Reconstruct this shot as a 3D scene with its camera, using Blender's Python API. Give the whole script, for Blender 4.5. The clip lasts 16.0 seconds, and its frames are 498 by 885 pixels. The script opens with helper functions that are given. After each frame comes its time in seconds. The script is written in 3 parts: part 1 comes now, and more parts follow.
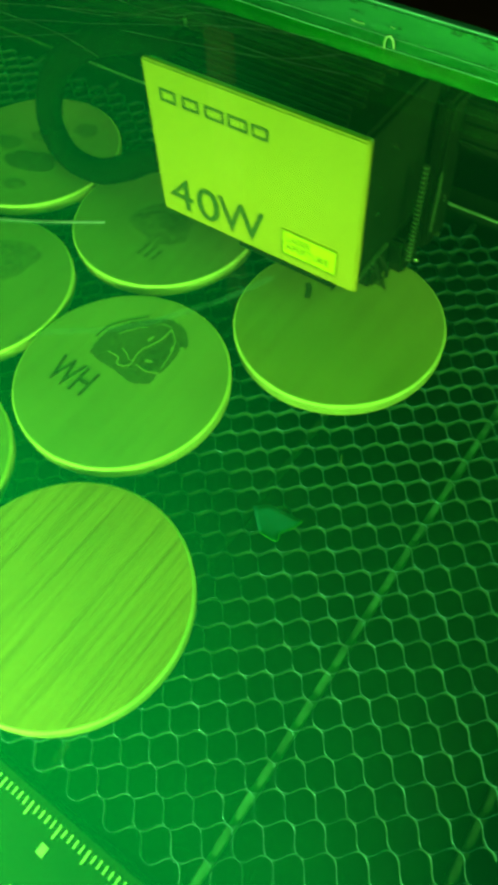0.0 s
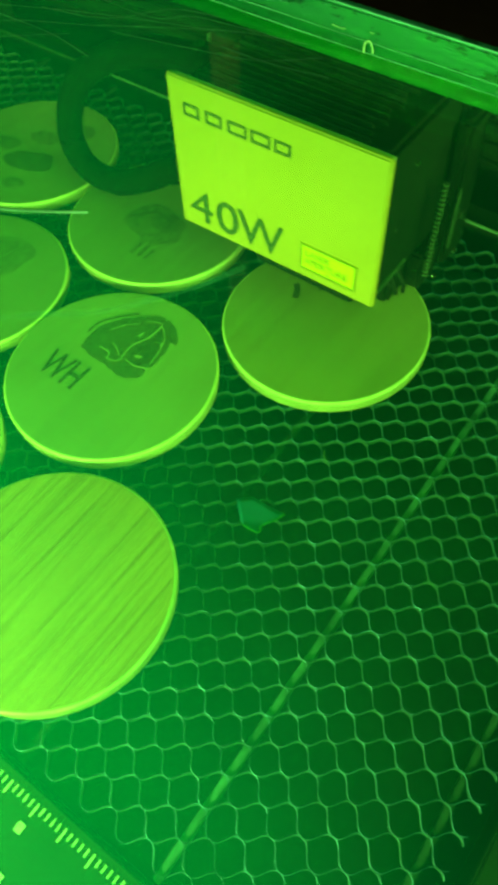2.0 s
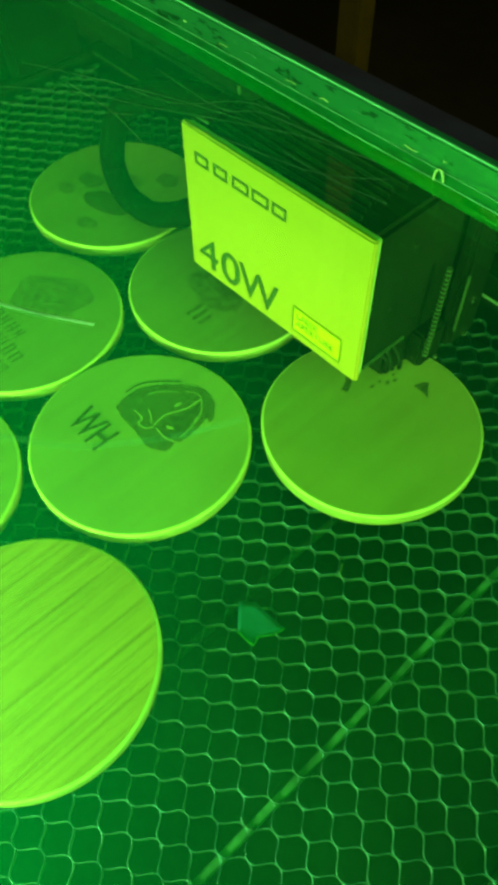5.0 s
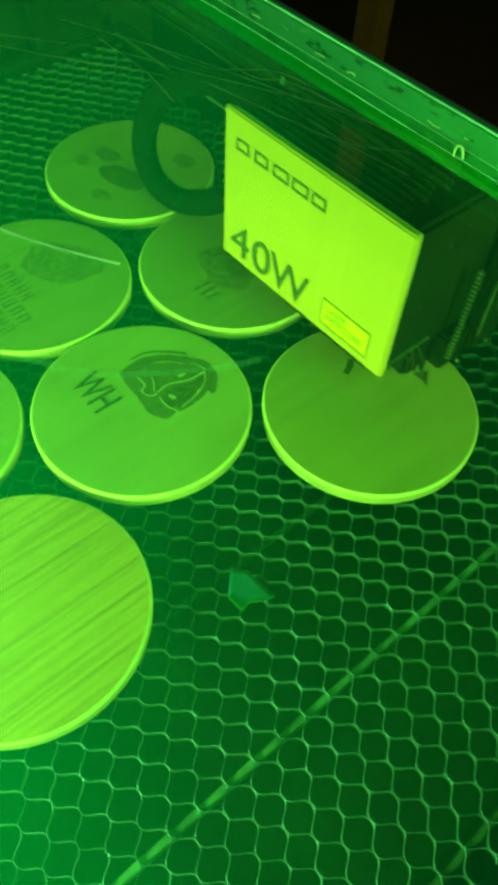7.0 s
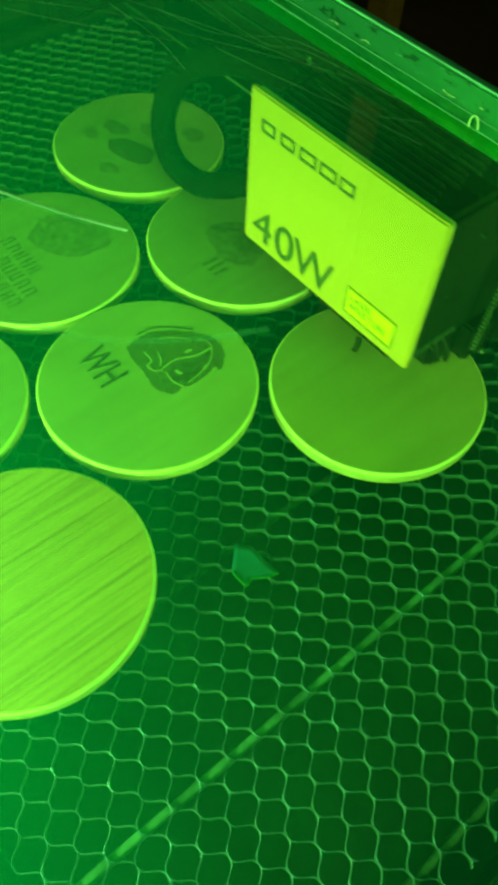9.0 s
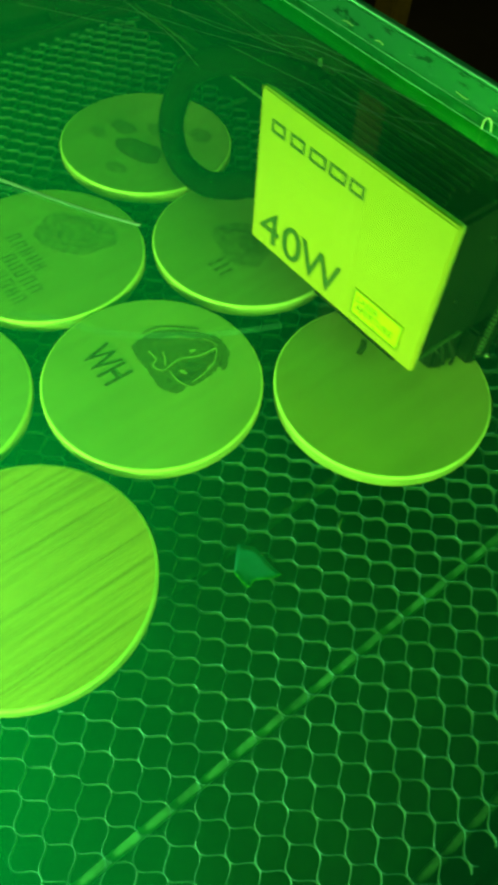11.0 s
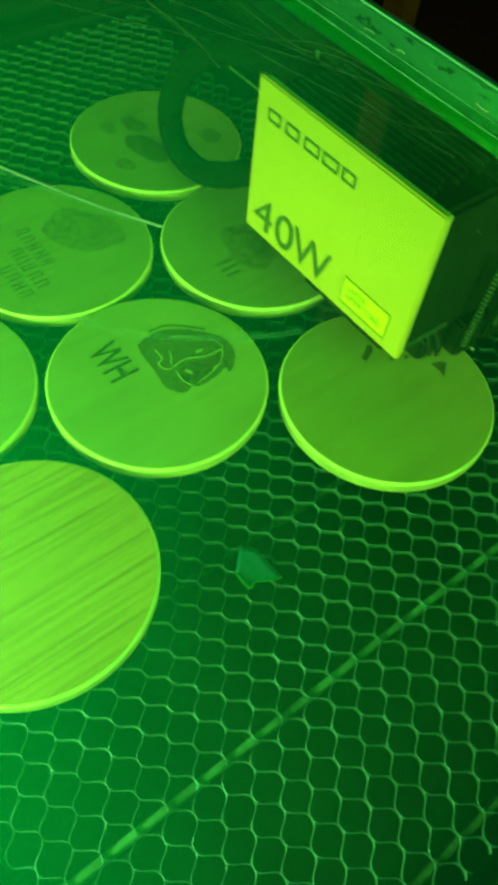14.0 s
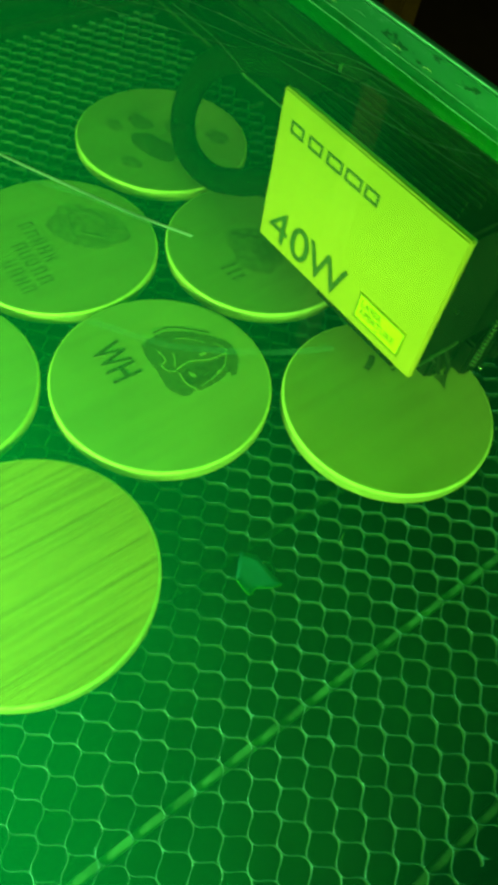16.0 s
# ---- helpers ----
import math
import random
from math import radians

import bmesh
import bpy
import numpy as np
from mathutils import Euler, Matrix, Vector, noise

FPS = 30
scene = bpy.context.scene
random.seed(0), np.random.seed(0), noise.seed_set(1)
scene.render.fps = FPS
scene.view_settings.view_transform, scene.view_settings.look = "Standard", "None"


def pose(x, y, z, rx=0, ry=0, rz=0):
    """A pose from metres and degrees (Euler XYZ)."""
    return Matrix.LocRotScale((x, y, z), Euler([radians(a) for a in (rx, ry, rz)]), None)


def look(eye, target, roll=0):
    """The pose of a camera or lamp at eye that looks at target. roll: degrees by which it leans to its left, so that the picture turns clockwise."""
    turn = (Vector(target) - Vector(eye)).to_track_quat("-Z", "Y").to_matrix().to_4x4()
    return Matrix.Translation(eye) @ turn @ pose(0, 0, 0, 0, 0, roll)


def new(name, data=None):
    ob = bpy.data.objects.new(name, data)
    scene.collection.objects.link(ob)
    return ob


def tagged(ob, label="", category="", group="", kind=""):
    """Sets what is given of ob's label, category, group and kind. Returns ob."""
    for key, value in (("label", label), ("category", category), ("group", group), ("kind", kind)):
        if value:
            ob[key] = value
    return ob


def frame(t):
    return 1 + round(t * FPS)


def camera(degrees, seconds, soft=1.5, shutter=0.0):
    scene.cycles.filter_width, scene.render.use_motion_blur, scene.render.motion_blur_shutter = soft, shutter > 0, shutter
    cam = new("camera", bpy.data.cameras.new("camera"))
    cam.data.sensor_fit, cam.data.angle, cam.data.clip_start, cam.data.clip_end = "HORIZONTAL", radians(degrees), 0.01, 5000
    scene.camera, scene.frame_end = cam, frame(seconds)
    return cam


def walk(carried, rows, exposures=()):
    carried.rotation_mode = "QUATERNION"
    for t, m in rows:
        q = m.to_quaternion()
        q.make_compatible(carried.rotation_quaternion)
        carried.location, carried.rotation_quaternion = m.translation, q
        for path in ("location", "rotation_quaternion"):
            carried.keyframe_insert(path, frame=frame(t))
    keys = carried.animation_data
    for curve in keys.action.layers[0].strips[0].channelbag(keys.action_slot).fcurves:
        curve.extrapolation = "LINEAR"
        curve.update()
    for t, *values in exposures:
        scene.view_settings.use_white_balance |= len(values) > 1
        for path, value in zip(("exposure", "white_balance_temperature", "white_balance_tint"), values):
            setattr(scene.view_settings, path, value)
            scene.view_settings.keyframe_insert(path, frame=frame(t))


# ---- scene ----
# The bed's top is z = 0; x runs along the gantry, y to the back of the machine.
cam = camera(37.0, 16.0, soft=4.7, shutter=0.3)
PATH = [
    (0, (0.178, -0.132, 0.272), (-0.505, 0.715, -1.406), -4.3),
    (0.5, (0.184, -0.131, 0.273), (-0.503, 0.723, -1.4), -4.2),
    (1, (0.186, -0.129, 0.272), (-0.5, 0.722, -1.402), -4.3),
    (1.5, (0.189, -0.133, 0.273), (-0.506, 0.721, -1.396), -3.8),
    (2, (0.189, -0.135, 0.274), (-0.508, 0.726, -1.391), -3.4),
    (2.5, (0.191, -0.135, 0.274), (-0.511, 0.737, -1.384), -3.6),
    (3, (0.193, -0.122, 0.276), (-0.534, 0.778, -1.356), -3.7),
    (3.5, (0.189, -0.116, 0.273), (-0.597, 0.744, -1.353), -4.0),
    (4, (0.183, -0.103, 0.274), (-0.652, 0.724, -1.345), -2.7),
    (4.2, (0.1798, -0.0945, 0.2749), (-0.675, 0.688, -1.356), -2.4),
    (6.3, (0.183, -0.095, 0.278), (-0.683, 0.681, -1.349), -0.0),
    (6.5, (0.186, -0.102, 0.273), (-0.689, 0.706, -1.333), 1.5),
    (7, (0.187, -0.109, 0.273), (-0.663, 0.697, -1.349), 4.0),
    (7.5, (0.19, -0.111, 0.27), (-0.649, 0.692, -1.358), 4.5),
    (8, (0.19, -0.111, 0.268), (-0.644, 0.682, -1.368), 4.6),
    (8.5, (0.189, -0.11, 0.269), (-0.641, 0.669, -1.375), 4.2),
    (9, (0.188, -0.11, 0.27), (-0.642, 0.662, -1.378), 4.4),
    (11.5, (0.186, -0.115, 0.268), (-0.644, 0.679, -1.369), 6.5),
    (12, (0.184, -0.117, 0.268), (-0.643, 0.688, -1.366), 7.4),
    (12.5, (0.184, -0.117, 0.268), (-0.642, 0.692, -1.364), 7.6),
    (13, (0.183, -0.119, 0.267), (-0.638, 0.697, -1.365), 8.4),
    (13.5, (0.184, -0.12, 0.267), (-0.642, 0.698, -1.361), 8.7),
    (14, (0.183, -0.117, 0.269), (-0.634, 0.685, -1.371), 8.4),
    (14.5, (0.181, -0.121, 0.268), (-0.634, 0.693, -1.368), 10.2),
    (15, (0.182, -0.121, 0.268), (-0.639, 0.702, -1.36), 10.5),
    (15.5, (0.179, -0.121, 0.268), (-0.631, 0.713, -1.359), 11.0),
    (16, (0.174, -0.124, 0.27), (-0.601, 0.723, -1.367), 13.0),
]
walk(cam, [(t, look(eye, target, roll)) for t, eye, target, roll in PATH], exposures=((0.0, -0.08), (1.0, 0.10), (2.0, 0.09), (3.5, 0.19), (6.5, 0.20), (8.5, 0.17), (11.5, 0.12), (16.0, 0.05)))

# ---- light: a dark room; unseen lamps in front, at the right and overhead ----
world = bpy.data.worlds.new("night_room")
scene.world = world
world.use_nodes = True
world.node_tree.nodes["Background"].inputs["Color"].default_value = (1.0, 0.86, 0.62, 1)
world.node_tree.nodes["Background"].inputs["Strength"].default_value = 0.012


def panel_lamp(name, place, target, length, width, watts, color):
    data = bpy.data.lights.new(name, "AREA")
    data.shape, data.size, data.size_y, data.energy, data.color = "RECTANGLE", length, width, watts, color
    ob = new(name, data)
    ob.matrix_world = look(place, target)
    return ob


panel_lamp("work_lamp", (0.20, -0.90, 0.21), (0.05, 0.0, 0.02), 2.6, 0.20, 31, (0.95, 1.0, 0.93))
panel_lamp("light_bar_lamp", (0.02, -0.272, 0.050), (0.02, 0.05, 0.0), 0.24, 0.012, 2.2, (0.95, 1.0, 0.90))
# unseen lamps added to brighten right-hand rims and flat tops
panel_lamp("side_lamp", (1.15, 0.16, 0.21), (0.05, 0.05, 0.0), 0.4, 0.12, 20, (1.0, 1.0, 0.90))
panel_lamp("overhead_lamp", (1.15, -0.35, 1.40), (0.0, 0.0, 0.0), 1.0, 1.0, 31, (1.0, 1.0, 0.95))
scene.view_settings.exposure = 0.05


# ---- materials ----
def material(name):
    m = bpy.data.materials.new(name)
    m.use_nodes = True
    return m, m.node_tree.nodes, m.node_tree.links, m.node_tree.nodes["Principled BSDF"]


def mapped(nodes, links, scale, source="Object", spin=(0, 0, 0)):
    tc, mp = nodes.new("ShaderNodeTexCoord"), nodes.new("ShaderNodeMapping")
    mp.inputs["Scale"].default_value, mp.inputs["Rotation"].default_value = scale, spin
    links.new(tc.outputs[source], mp.inputs["Vector"])
    return mp.outputs["Vector"]


def noise_tex(nodes, links, vec, scale, detail=4, rough=0.55):
    n = nodes.new("ShaderNodeTexNoise")
    n.inputs["Scale"].default_value, n.inputs["Detail"].default_value, n.inputs["Roughness"].default_value = scale, detail, rough
    links.new(vec, n.inputs["Vector"])
    return n.outputs["Fac"]


def ramp(nodes, links, fac, stops):
    r = nodes.new("ShaderNodeValToRGB")
    while len(r.color_ramp.elements) < len(stops):
        r.color_ramp.elements.new(0.5)
    for el, (at, col) in zip(r.color_ramp.elements, stops):
        el.position, el.color = at, (*col, 1)
    links.new(fac, r.inputs["Fac"])
    return r.outputs["Color"]


def blend(nodes, links, a, b, fac, mode="MULTIPLY"):
    n = nodes.new("ShaderNodeMix")
    n.data_type, n.blend_type = "RGBA", mode
    for sock, val in ((n.inputs[6], a), (n.inputs[7], b), (n.inputs[0], fac)):
        if isinstance(val, (int, float)):
            sock.default_value = val
        elif isinstance(val, tuple):
            sock.default_value = (*val, 1)
        else:
            links.new(val, sock)
    return n.outputs[2]


def bump(nodes, links, bsdf, height, strength, distance):
    b = nodes.new("ShaderNodeBump")
    b.inputs["Strength"].default_value, b.inputs["Distance"].default_value = strength, distance
    links.new(height, b.inputs["Height"])
    links.new(b.outputs["Normal"], bsdf.inputs["Normal"])


def plain(name, color, rough=0.5, metal=0.0, grain=0.12, size=60.0, relief=0.0002, spec=0.5):
    """A surface of one colour with two scales of wear."""
    m, n, l, p = material(name)
    vec = mapped(n, l, (1, 1, 1))
    big, small = noise_tex(n, l, vec, size), noise_tex(n, l, vec, size * 9, 6)
    dark = tuple(c * (1 - 2 * grain) for c in color)
    light = tuple(min(1, c * (1 + grain)) for c in color)
    c1 = ramp(n, l, big, [(0.3, dark), (0.7, light)])
    c2 = ramp(n, l, small, [(0.3, (1 - grain,) * 3), (0.7, (1, 1, 1))])
    l.new(blend(n, l, c1, c2, 1.0), p.inputs["Base Color"])
    r = n.new("ShaderNodeMapRange")
    r.inputs["To Min"].default_value, r.inputs["To Max"].default_value = max(0.03, rough - 0.1), min(1, rough + 0.12)
    l.new(big, r.inputs["Value"])
    l.new(r.outputs["Result"], p.inputs["Roughness"])
    p.inputs["Metallic"].default_value = metal
    p.inputs["Specular IOR Level"].default_value = spec
    if relief:
        bump(n, l, p, small, 0.4, relief)
    return m


def wood(name, base, streak, contrast, bands_at=170, stretch=0.06):
    """Planed wood whose grain runs along y; each piece differs."""
    m, n, l, p = material(name)
    info = n.new("ShaderNodeObjectInfo")
    tc = n.new("ShaderNodeTexCoord")
    off = n.new("ShaderNodeVectorMath")
    off.operation = "MULTIPLY_ADD"
    off.inputs[1].default_value = (1, 1, 1)
    l.new(tc.outputs["Object"], off.inputs[0])
    sc = n.new("ShaderNodeVectorMath")
    sc.operation = "SCALE"
    sc.inputs[0].default_value = (3.1, 1.7, 0.9)
    l.new(info.outputs["Random"], sc.inputs["Scale"])
    l.new(sc.outputs[0], off.inputs[2])
    mp = n.new("ShaderNodeMapping")
    mp.inputs["Scale"].default_value = (1, stretch, 0.4)
    mp.inputs["Rotation"].default_value = (0, 0, 0.07)
    l.new(off.outputs[0], mp.inputs["Vector"])
    bands = noise_tex(n, l, mp.outputs["Vector"], bands_at, 3, 0.6)
    fine = noise_tex(n, l, mp.outputs["Vector"], 900, 4, 0.6)
    cloud = noise_tex(n, l, off.outputs[0], 28, 3, 0.5)
    c = ramp(n, l, bands, [(0.36, streak), (0.52, base), (0.75, tuple(min(1, v * 1.08) for v in base))])
    c = blend(n, l, c, ramp(n, l, fine, [(0.35, (1 - contrast,) * 3), (0.6, (1, 1, 1))]), 0.8)
    c = blend(n, l, c, ramp(n, l, cloud, [(0.3, (0.86, 0.84, 0.8)), (0.7, (1, 1, 1))]), 1.0)
    l.new(c, p.inputs["Base Color"])
    p.inputs["Roughness"].default_value = 0.62
    p.inputs["Specular IOR Level"].default_value = 0.3
    bump(n, l, p, bands, 0.25, 0.0003)
    return m


def tinted_acrylic(name, tint, gloss_rough=0.02, haze=0.0, haze_color=(0.0, 0.5, 0.12)):
    """Clear tinted sheet: it lets light straight through, mirrors by Fresnel, and holds a painted veil of light."""
    m, n, l, p = material(name)
    n.remove(p)
    out = n["Material Output"]
    tr, gl, mx, lw, pw, fr = (n.new("ShaderNode" + k) for k in ("BsdfTransparent", "BsdfGlossy", "MixShader", "LayerWeight", "Math", "MapRange"))
    tr.inputs["Color"].default_value = (*tint, 1)
    gl.inputs["Roughness"].default_value = gloss_rough
    pw.operation, pw.inputs[1].default_value = "POWER", 5
    fr.inputs["To Min"].default_value, fr.inputs["To Max"].default_value = 0.035, 0.6
    l.new(lw.outputs["Facing"], pw.inputs[0])
    l.new(pw.outputs[0], fr.inputs["Value"])
    l.new(fr.outputs[0], mx.inputs[0])
    if haze:
        df, tl, add = n.new("ShaderNodeBsdfDiffuse"), n.new("ShaderNodeBsdfTranslucent"), n.new("ShaderNodeMixShader")
        for s in (df, tl):
            s.inputs["Color"].default_value = (*haze_color, 1)
        hz, hm = n.new("ShaderNodeMixShader"), mapped(n, l, (1, 1, 1))
        l.new(df.outputs[0], add.inputs[1])
        l.new(tl.outputs[0], add.inputs[2])
        # painted veil of light: thick towards one side and the front corner, uneven
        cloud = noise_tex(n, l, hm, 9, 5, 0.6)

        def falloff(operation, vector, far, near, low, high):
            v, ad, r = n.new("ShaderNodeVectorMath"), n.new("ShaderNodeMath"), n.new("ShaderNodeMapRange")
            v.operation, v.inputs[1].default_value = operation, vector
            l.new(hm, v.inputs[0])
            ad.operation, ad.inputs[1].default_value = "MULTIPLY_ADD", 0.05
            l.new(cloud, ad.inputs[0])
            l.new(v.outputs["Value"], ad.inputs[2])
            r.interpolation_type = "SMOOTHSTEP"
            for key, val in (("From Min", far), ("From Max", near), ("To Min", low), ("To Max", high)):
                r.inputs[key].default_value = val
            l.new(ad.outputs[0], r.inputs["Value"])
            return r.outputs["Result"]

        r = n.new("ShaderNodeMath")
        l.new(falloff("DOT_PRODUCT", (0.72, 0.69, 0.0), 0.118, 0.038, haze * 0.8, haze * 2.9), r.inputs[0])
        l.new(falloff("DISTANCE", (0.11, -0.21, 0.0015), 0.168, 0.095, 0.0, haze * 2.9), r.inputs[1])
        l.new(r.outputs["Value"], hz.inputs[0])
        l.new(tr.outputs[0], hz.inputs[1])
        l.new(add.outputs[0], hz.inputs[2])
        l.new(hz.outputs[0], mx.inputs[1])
    else:
        l.new(tr.outputs[0], mx.inputs[1])
    l.new(gl.outputs[0], mx.inputs[2])
    l.new(mx.outputs[0], out.inputs["Surface"])
    return m


def edge_acrylic(name, color, dark):
    """The cut, scuffed edge of tinted acrylic, which scatters the light that runs inside the sheet."""
    m, n, l, p = material(name)
    n.remove(p)
    out = n["Material Output"]
    vec = mapped(n, l, (1, 1, 3.0))
    blot = noise_tex(n, l, vec, 66, 6, 0.65)
    # the lightest stop puts highlight patches into the colour
    c = ramp(n, l, blot, [(0.425, dark), (0.445, color), (0.62, color), (0.72, tuple(min(1, v * 1.5 + 0.02) for v in color))])
    df, tl, a, gl, b, fr = (n.new("ShaderNode" + k) for k in ("BsdfDiffuse", "BsdfTranslucent", "MixShader", "BsdfGlossy", "MixShader", "Fresnel"))
    for s in (df, tl):
        l.new(c, s.inputs["Color"])
    gl.inputs["Roughness"].default_value, gl.inputs["Color"].default_value = 0.28, (0.15, 0.9, 0.25, 1)
    l.new(df.outputs[0], a.inputs[1])
    l.new(tl.outputs[0], a.inputs[2])
    l.new(fr.outputs[0], b.inputs[0])
    l.new(a.outputs[0], b.inputs[1])
    l.new(gl.outputs[0], b.inputs[2])
    l.new(b.outputs[0], out.inputs["Surface"])
    bm_ = n.new("ShaderNodeBump")
    bm_.inputs["Strength"].default_value, bm_.inputs["Distance"].default_value = 0.6, 0.001
    l.new(blot, bm_.inputs["Height"])
    l.new(bm_.outputs["Normal"], gl.inputs["Normal"])
    return m


M_WOOD = wood("planed_pale_wood", (0.42, 0.355, 0.21), (0.385, 0.325, 0.195), 0.08)
# darker copies: weaker light at the back and head shade put into the wood
M_WOOD_DIM = wood("dim_lit_planed_wood", (0.355, 0.30, 0.175), (0.325, 0.275, 0.16), 0.08)
M_WOOD_SHADED = wood("head_shaded_planed_wood", (0.40, 0.30, 0.135), (0.37, 0.275, 0.12), 0.07)
M_RIM = plain("paler_rim_wood", (0.52, 0.38, 0.17), 0.55, 0, 0.12, 90, 0)
# highlight along the rounded edge, put into a paler wood
M_ROUND = plain("arris_highlight_wood", (0.78, 0.60, 0.29), 0.38, 0, 0.08, 200, 0)
M_WOOD_STRIPED = wood("striped_pale_wood", (0.69, 0.35, 0.135), (0.50, 0.25, 0.092), 0.13, 430, 0.022)
M_BURN = plain("scorched_wood", (0.11, 0.095, 0.055), 0.8, 0, 0.25, 300)
M_BURN_MID = plain("brown_scorched_wood", (0.15, 0.13, 0.075), 0.8, 0, 0.16, 420)
M_BURN_PALE = plain("lightly_scorched_wood", (0.205, 0.178, 0.103), 0.8, 0, 0.16, 300)
M_BURN_FAINT = plain("faintly_scorched_wood", (0.262, 0.225, 0.130), 0.8, 0, 0.18, 260)
M_COVER = plain("white_lacquer", (0.64, 0.31, 0.048), 0.42, 0, 0.02, 30, 0.00002)
M_COVER_EDGE = plain("white_lacquer_edge", (0.55, 0.52, 0.35), 0.45, 0, 0.05, 60)
M_PRINT = plain("grey_print", (0.07, 0.07, 0.045), 0.5, 0, 0.06, 200, 0)
M_LABEL = plain("yellow_sticker", (1.0, 0.55, 0.005), 0.4, 0, 0.03, 120, 0)
M_LABEL_INK = plain("sticker_ink", (0.20, 0.17, 0.01), 0.5, 0, 0.1, 200, 0)
M_BLACK = plain("black_anodised_metal", (0.005, 0.008, 0.006), 0.6, 0.1, 0.2, 80, 0.0002, 0.25)
M_BLACK_MATT = plain("matt_black_plastic", (0.0035, 0.005, 0.004), 0.65, 0, 0.2, 90, 0.0002, 0.25)
M_HOSE = plain("black_rubber_hose", (0.003, 0.0033, 0.0033), 0.85, 0, 0.25, 200, 0.0003, 0.1)
M_RIB = plain("worn_aluminium_fin", (0.06, 0.065, 0.06), 0.4, 0.4, 0.25, 120)
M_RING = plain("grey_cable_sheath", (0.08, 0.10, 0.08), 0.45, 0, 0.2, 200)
M_STEEL = plain("screw_steel", (0.62, 0.62, 0.6), 0.25, 1.0, 0.1, 300)
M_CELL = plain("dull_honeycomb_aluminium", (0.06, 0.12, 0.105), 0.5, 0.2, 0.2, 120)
# cut top edges of the foil; part of their glint is put into the colour
M_CELL_EDGE = plain("glinting_cut_aluminium", (0.055, 0.155, 0.44), 0.38, 0.4, 0.3, 70)
M_BAR = plain("support_bar_aluminium", (0.15, 0.27, 0.38), 0.5, 0.2, 0.3, 60)
M_BAR_DULL = plain("darker_support_bar", (0.045, 0.085, 0.10), 0.7, 0.1, 0.35, 60)
M_PAN = plain("dark_steel_pan", (0.005, 0.046, 0.046), 0.6, 0.0, 0.25, 14)
M_FRAME = plain("anodised_bed_frame", (0.018, 0.045, 0.036), 0.45, 0.3, 0.12, 40)
M_TICK = plain("printed_scale_white", (0.7, 0.72, 0.62), 0.6, 0, 0.12, 200, 0)
M_LIP_EDGE = plain("pale_glinting_edge", (0.42, 0.50, 0.48), 0.35, 0.5, 0.15, 60)
M_HOUSING = plain("dark_housing_paint", (0.008, 0.010, 0.008), 0.5, 0, 0.3, 20)
M_TAPE = plain("torn_green_film", (0.004, 0.125, 0.34), 0.6, 0, 0.1, 120)
M_TAPE_CLEAR = plain("smoked_clear_plastic", (0.03, 0.05, 0.04), 0.3, 0, 0.1, 120)
M_LINT = plain("pale_fibre", (0.10, 0.16, 0.12), 0.8, 0, 0.1, 200, 0)
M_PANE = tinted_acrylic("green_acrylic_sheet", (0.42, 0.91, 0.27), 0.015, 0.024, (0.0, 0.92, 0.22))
M_EDGE = edge_acrylic("green_acrylic_cut_edge", (0.006, 0.130, 0.018), (0.0, 0.030, 0.003))
M_LIP = edge_acrylic("green_acrylic_lip", (0.0, 0.095, 0.008), (0.0, 0.07, 0.005))
M_SCRATCH = plain("scratch_with_glare", (0.10, 0.52, 0.07), 0.6, 0, 0.2, 90, 0)
# thin see-through green for reflection bands painted on the lid
M_GLARE, _n, _l, _p = material("pale_glare_band")
_n.remove(_p)
_mix, _tr, _df = (_n.new("ShaderNode" + k) for k in ("MixShader", "BsdfTransparent", "BsdfDiffuse"))
_df.inputs["Color"].default_value = (0.06, 0.80, 0.09, 1)
_r = _n.new("ShaderNodeMapRange")
_r.inputs["From Min"].default_value, _r.inputs["From Max"].default_value = 0.35, 0.65
_r.inputs["To Min"].default_value, _r.inputs["To Max"].default_value = 0.01, 0.09
_l.new(noise_tex(_n, _l, mapped(_n, _l, (1, 1, 1)), 70, 3), _r.inputs["Value"])
_l.new(_r.outputs[0], _mix.inputs[0])
_l.new(_tr.outputs[0], _mix.inputs[1])
_l.new(_df.outputs[0], _mix.inputs[2])
_l.new(_mix.outputs[0], _n["Material Output"].inputs["Surface"])
M_ARRIS = plain("acrylic_edge_gleam", (0.05, 0.42, 0.07), 0.7, 0, 0.2, 90, 0, 0.1)
M_BEAD = plain("smooth_green_glue", (0.02, 0.20, 0.03), 0.2, 0, 0.1, 200, 0)
M_FINE = plain("fine_scratch", (0.03, 0.19, 0.03), 0.6, 0, 0.3, 90, 0, 0.1)
M_GLINT = plain("glue_and_edge_glint", (0.12, 0.42, 0.05), 0.5, 0, 0.1, 200, 0, 0.15)
M_WALL = plain("dark_room_paint", (0.010, 0.009, 0.001), 0.9, 0, 0.2, 2, 0.001, 0.03)
M_BENCH = plain("dark_bench_top", (0.02, 0.018, 0.014), 0.6, 0, 0.3, 8, 0.0005)
M_POST_PALE = plain("pale_upper_post", (0.30, 0.22, 0.06), 0.8, 0, 0.15, 12, 0.0005, 0.03)
M_POST = plain("brown_wooden_post", (0.030, 0.026, 0.0003), 0.9, 0, 0.2, 12, 0.0005, 0.03)


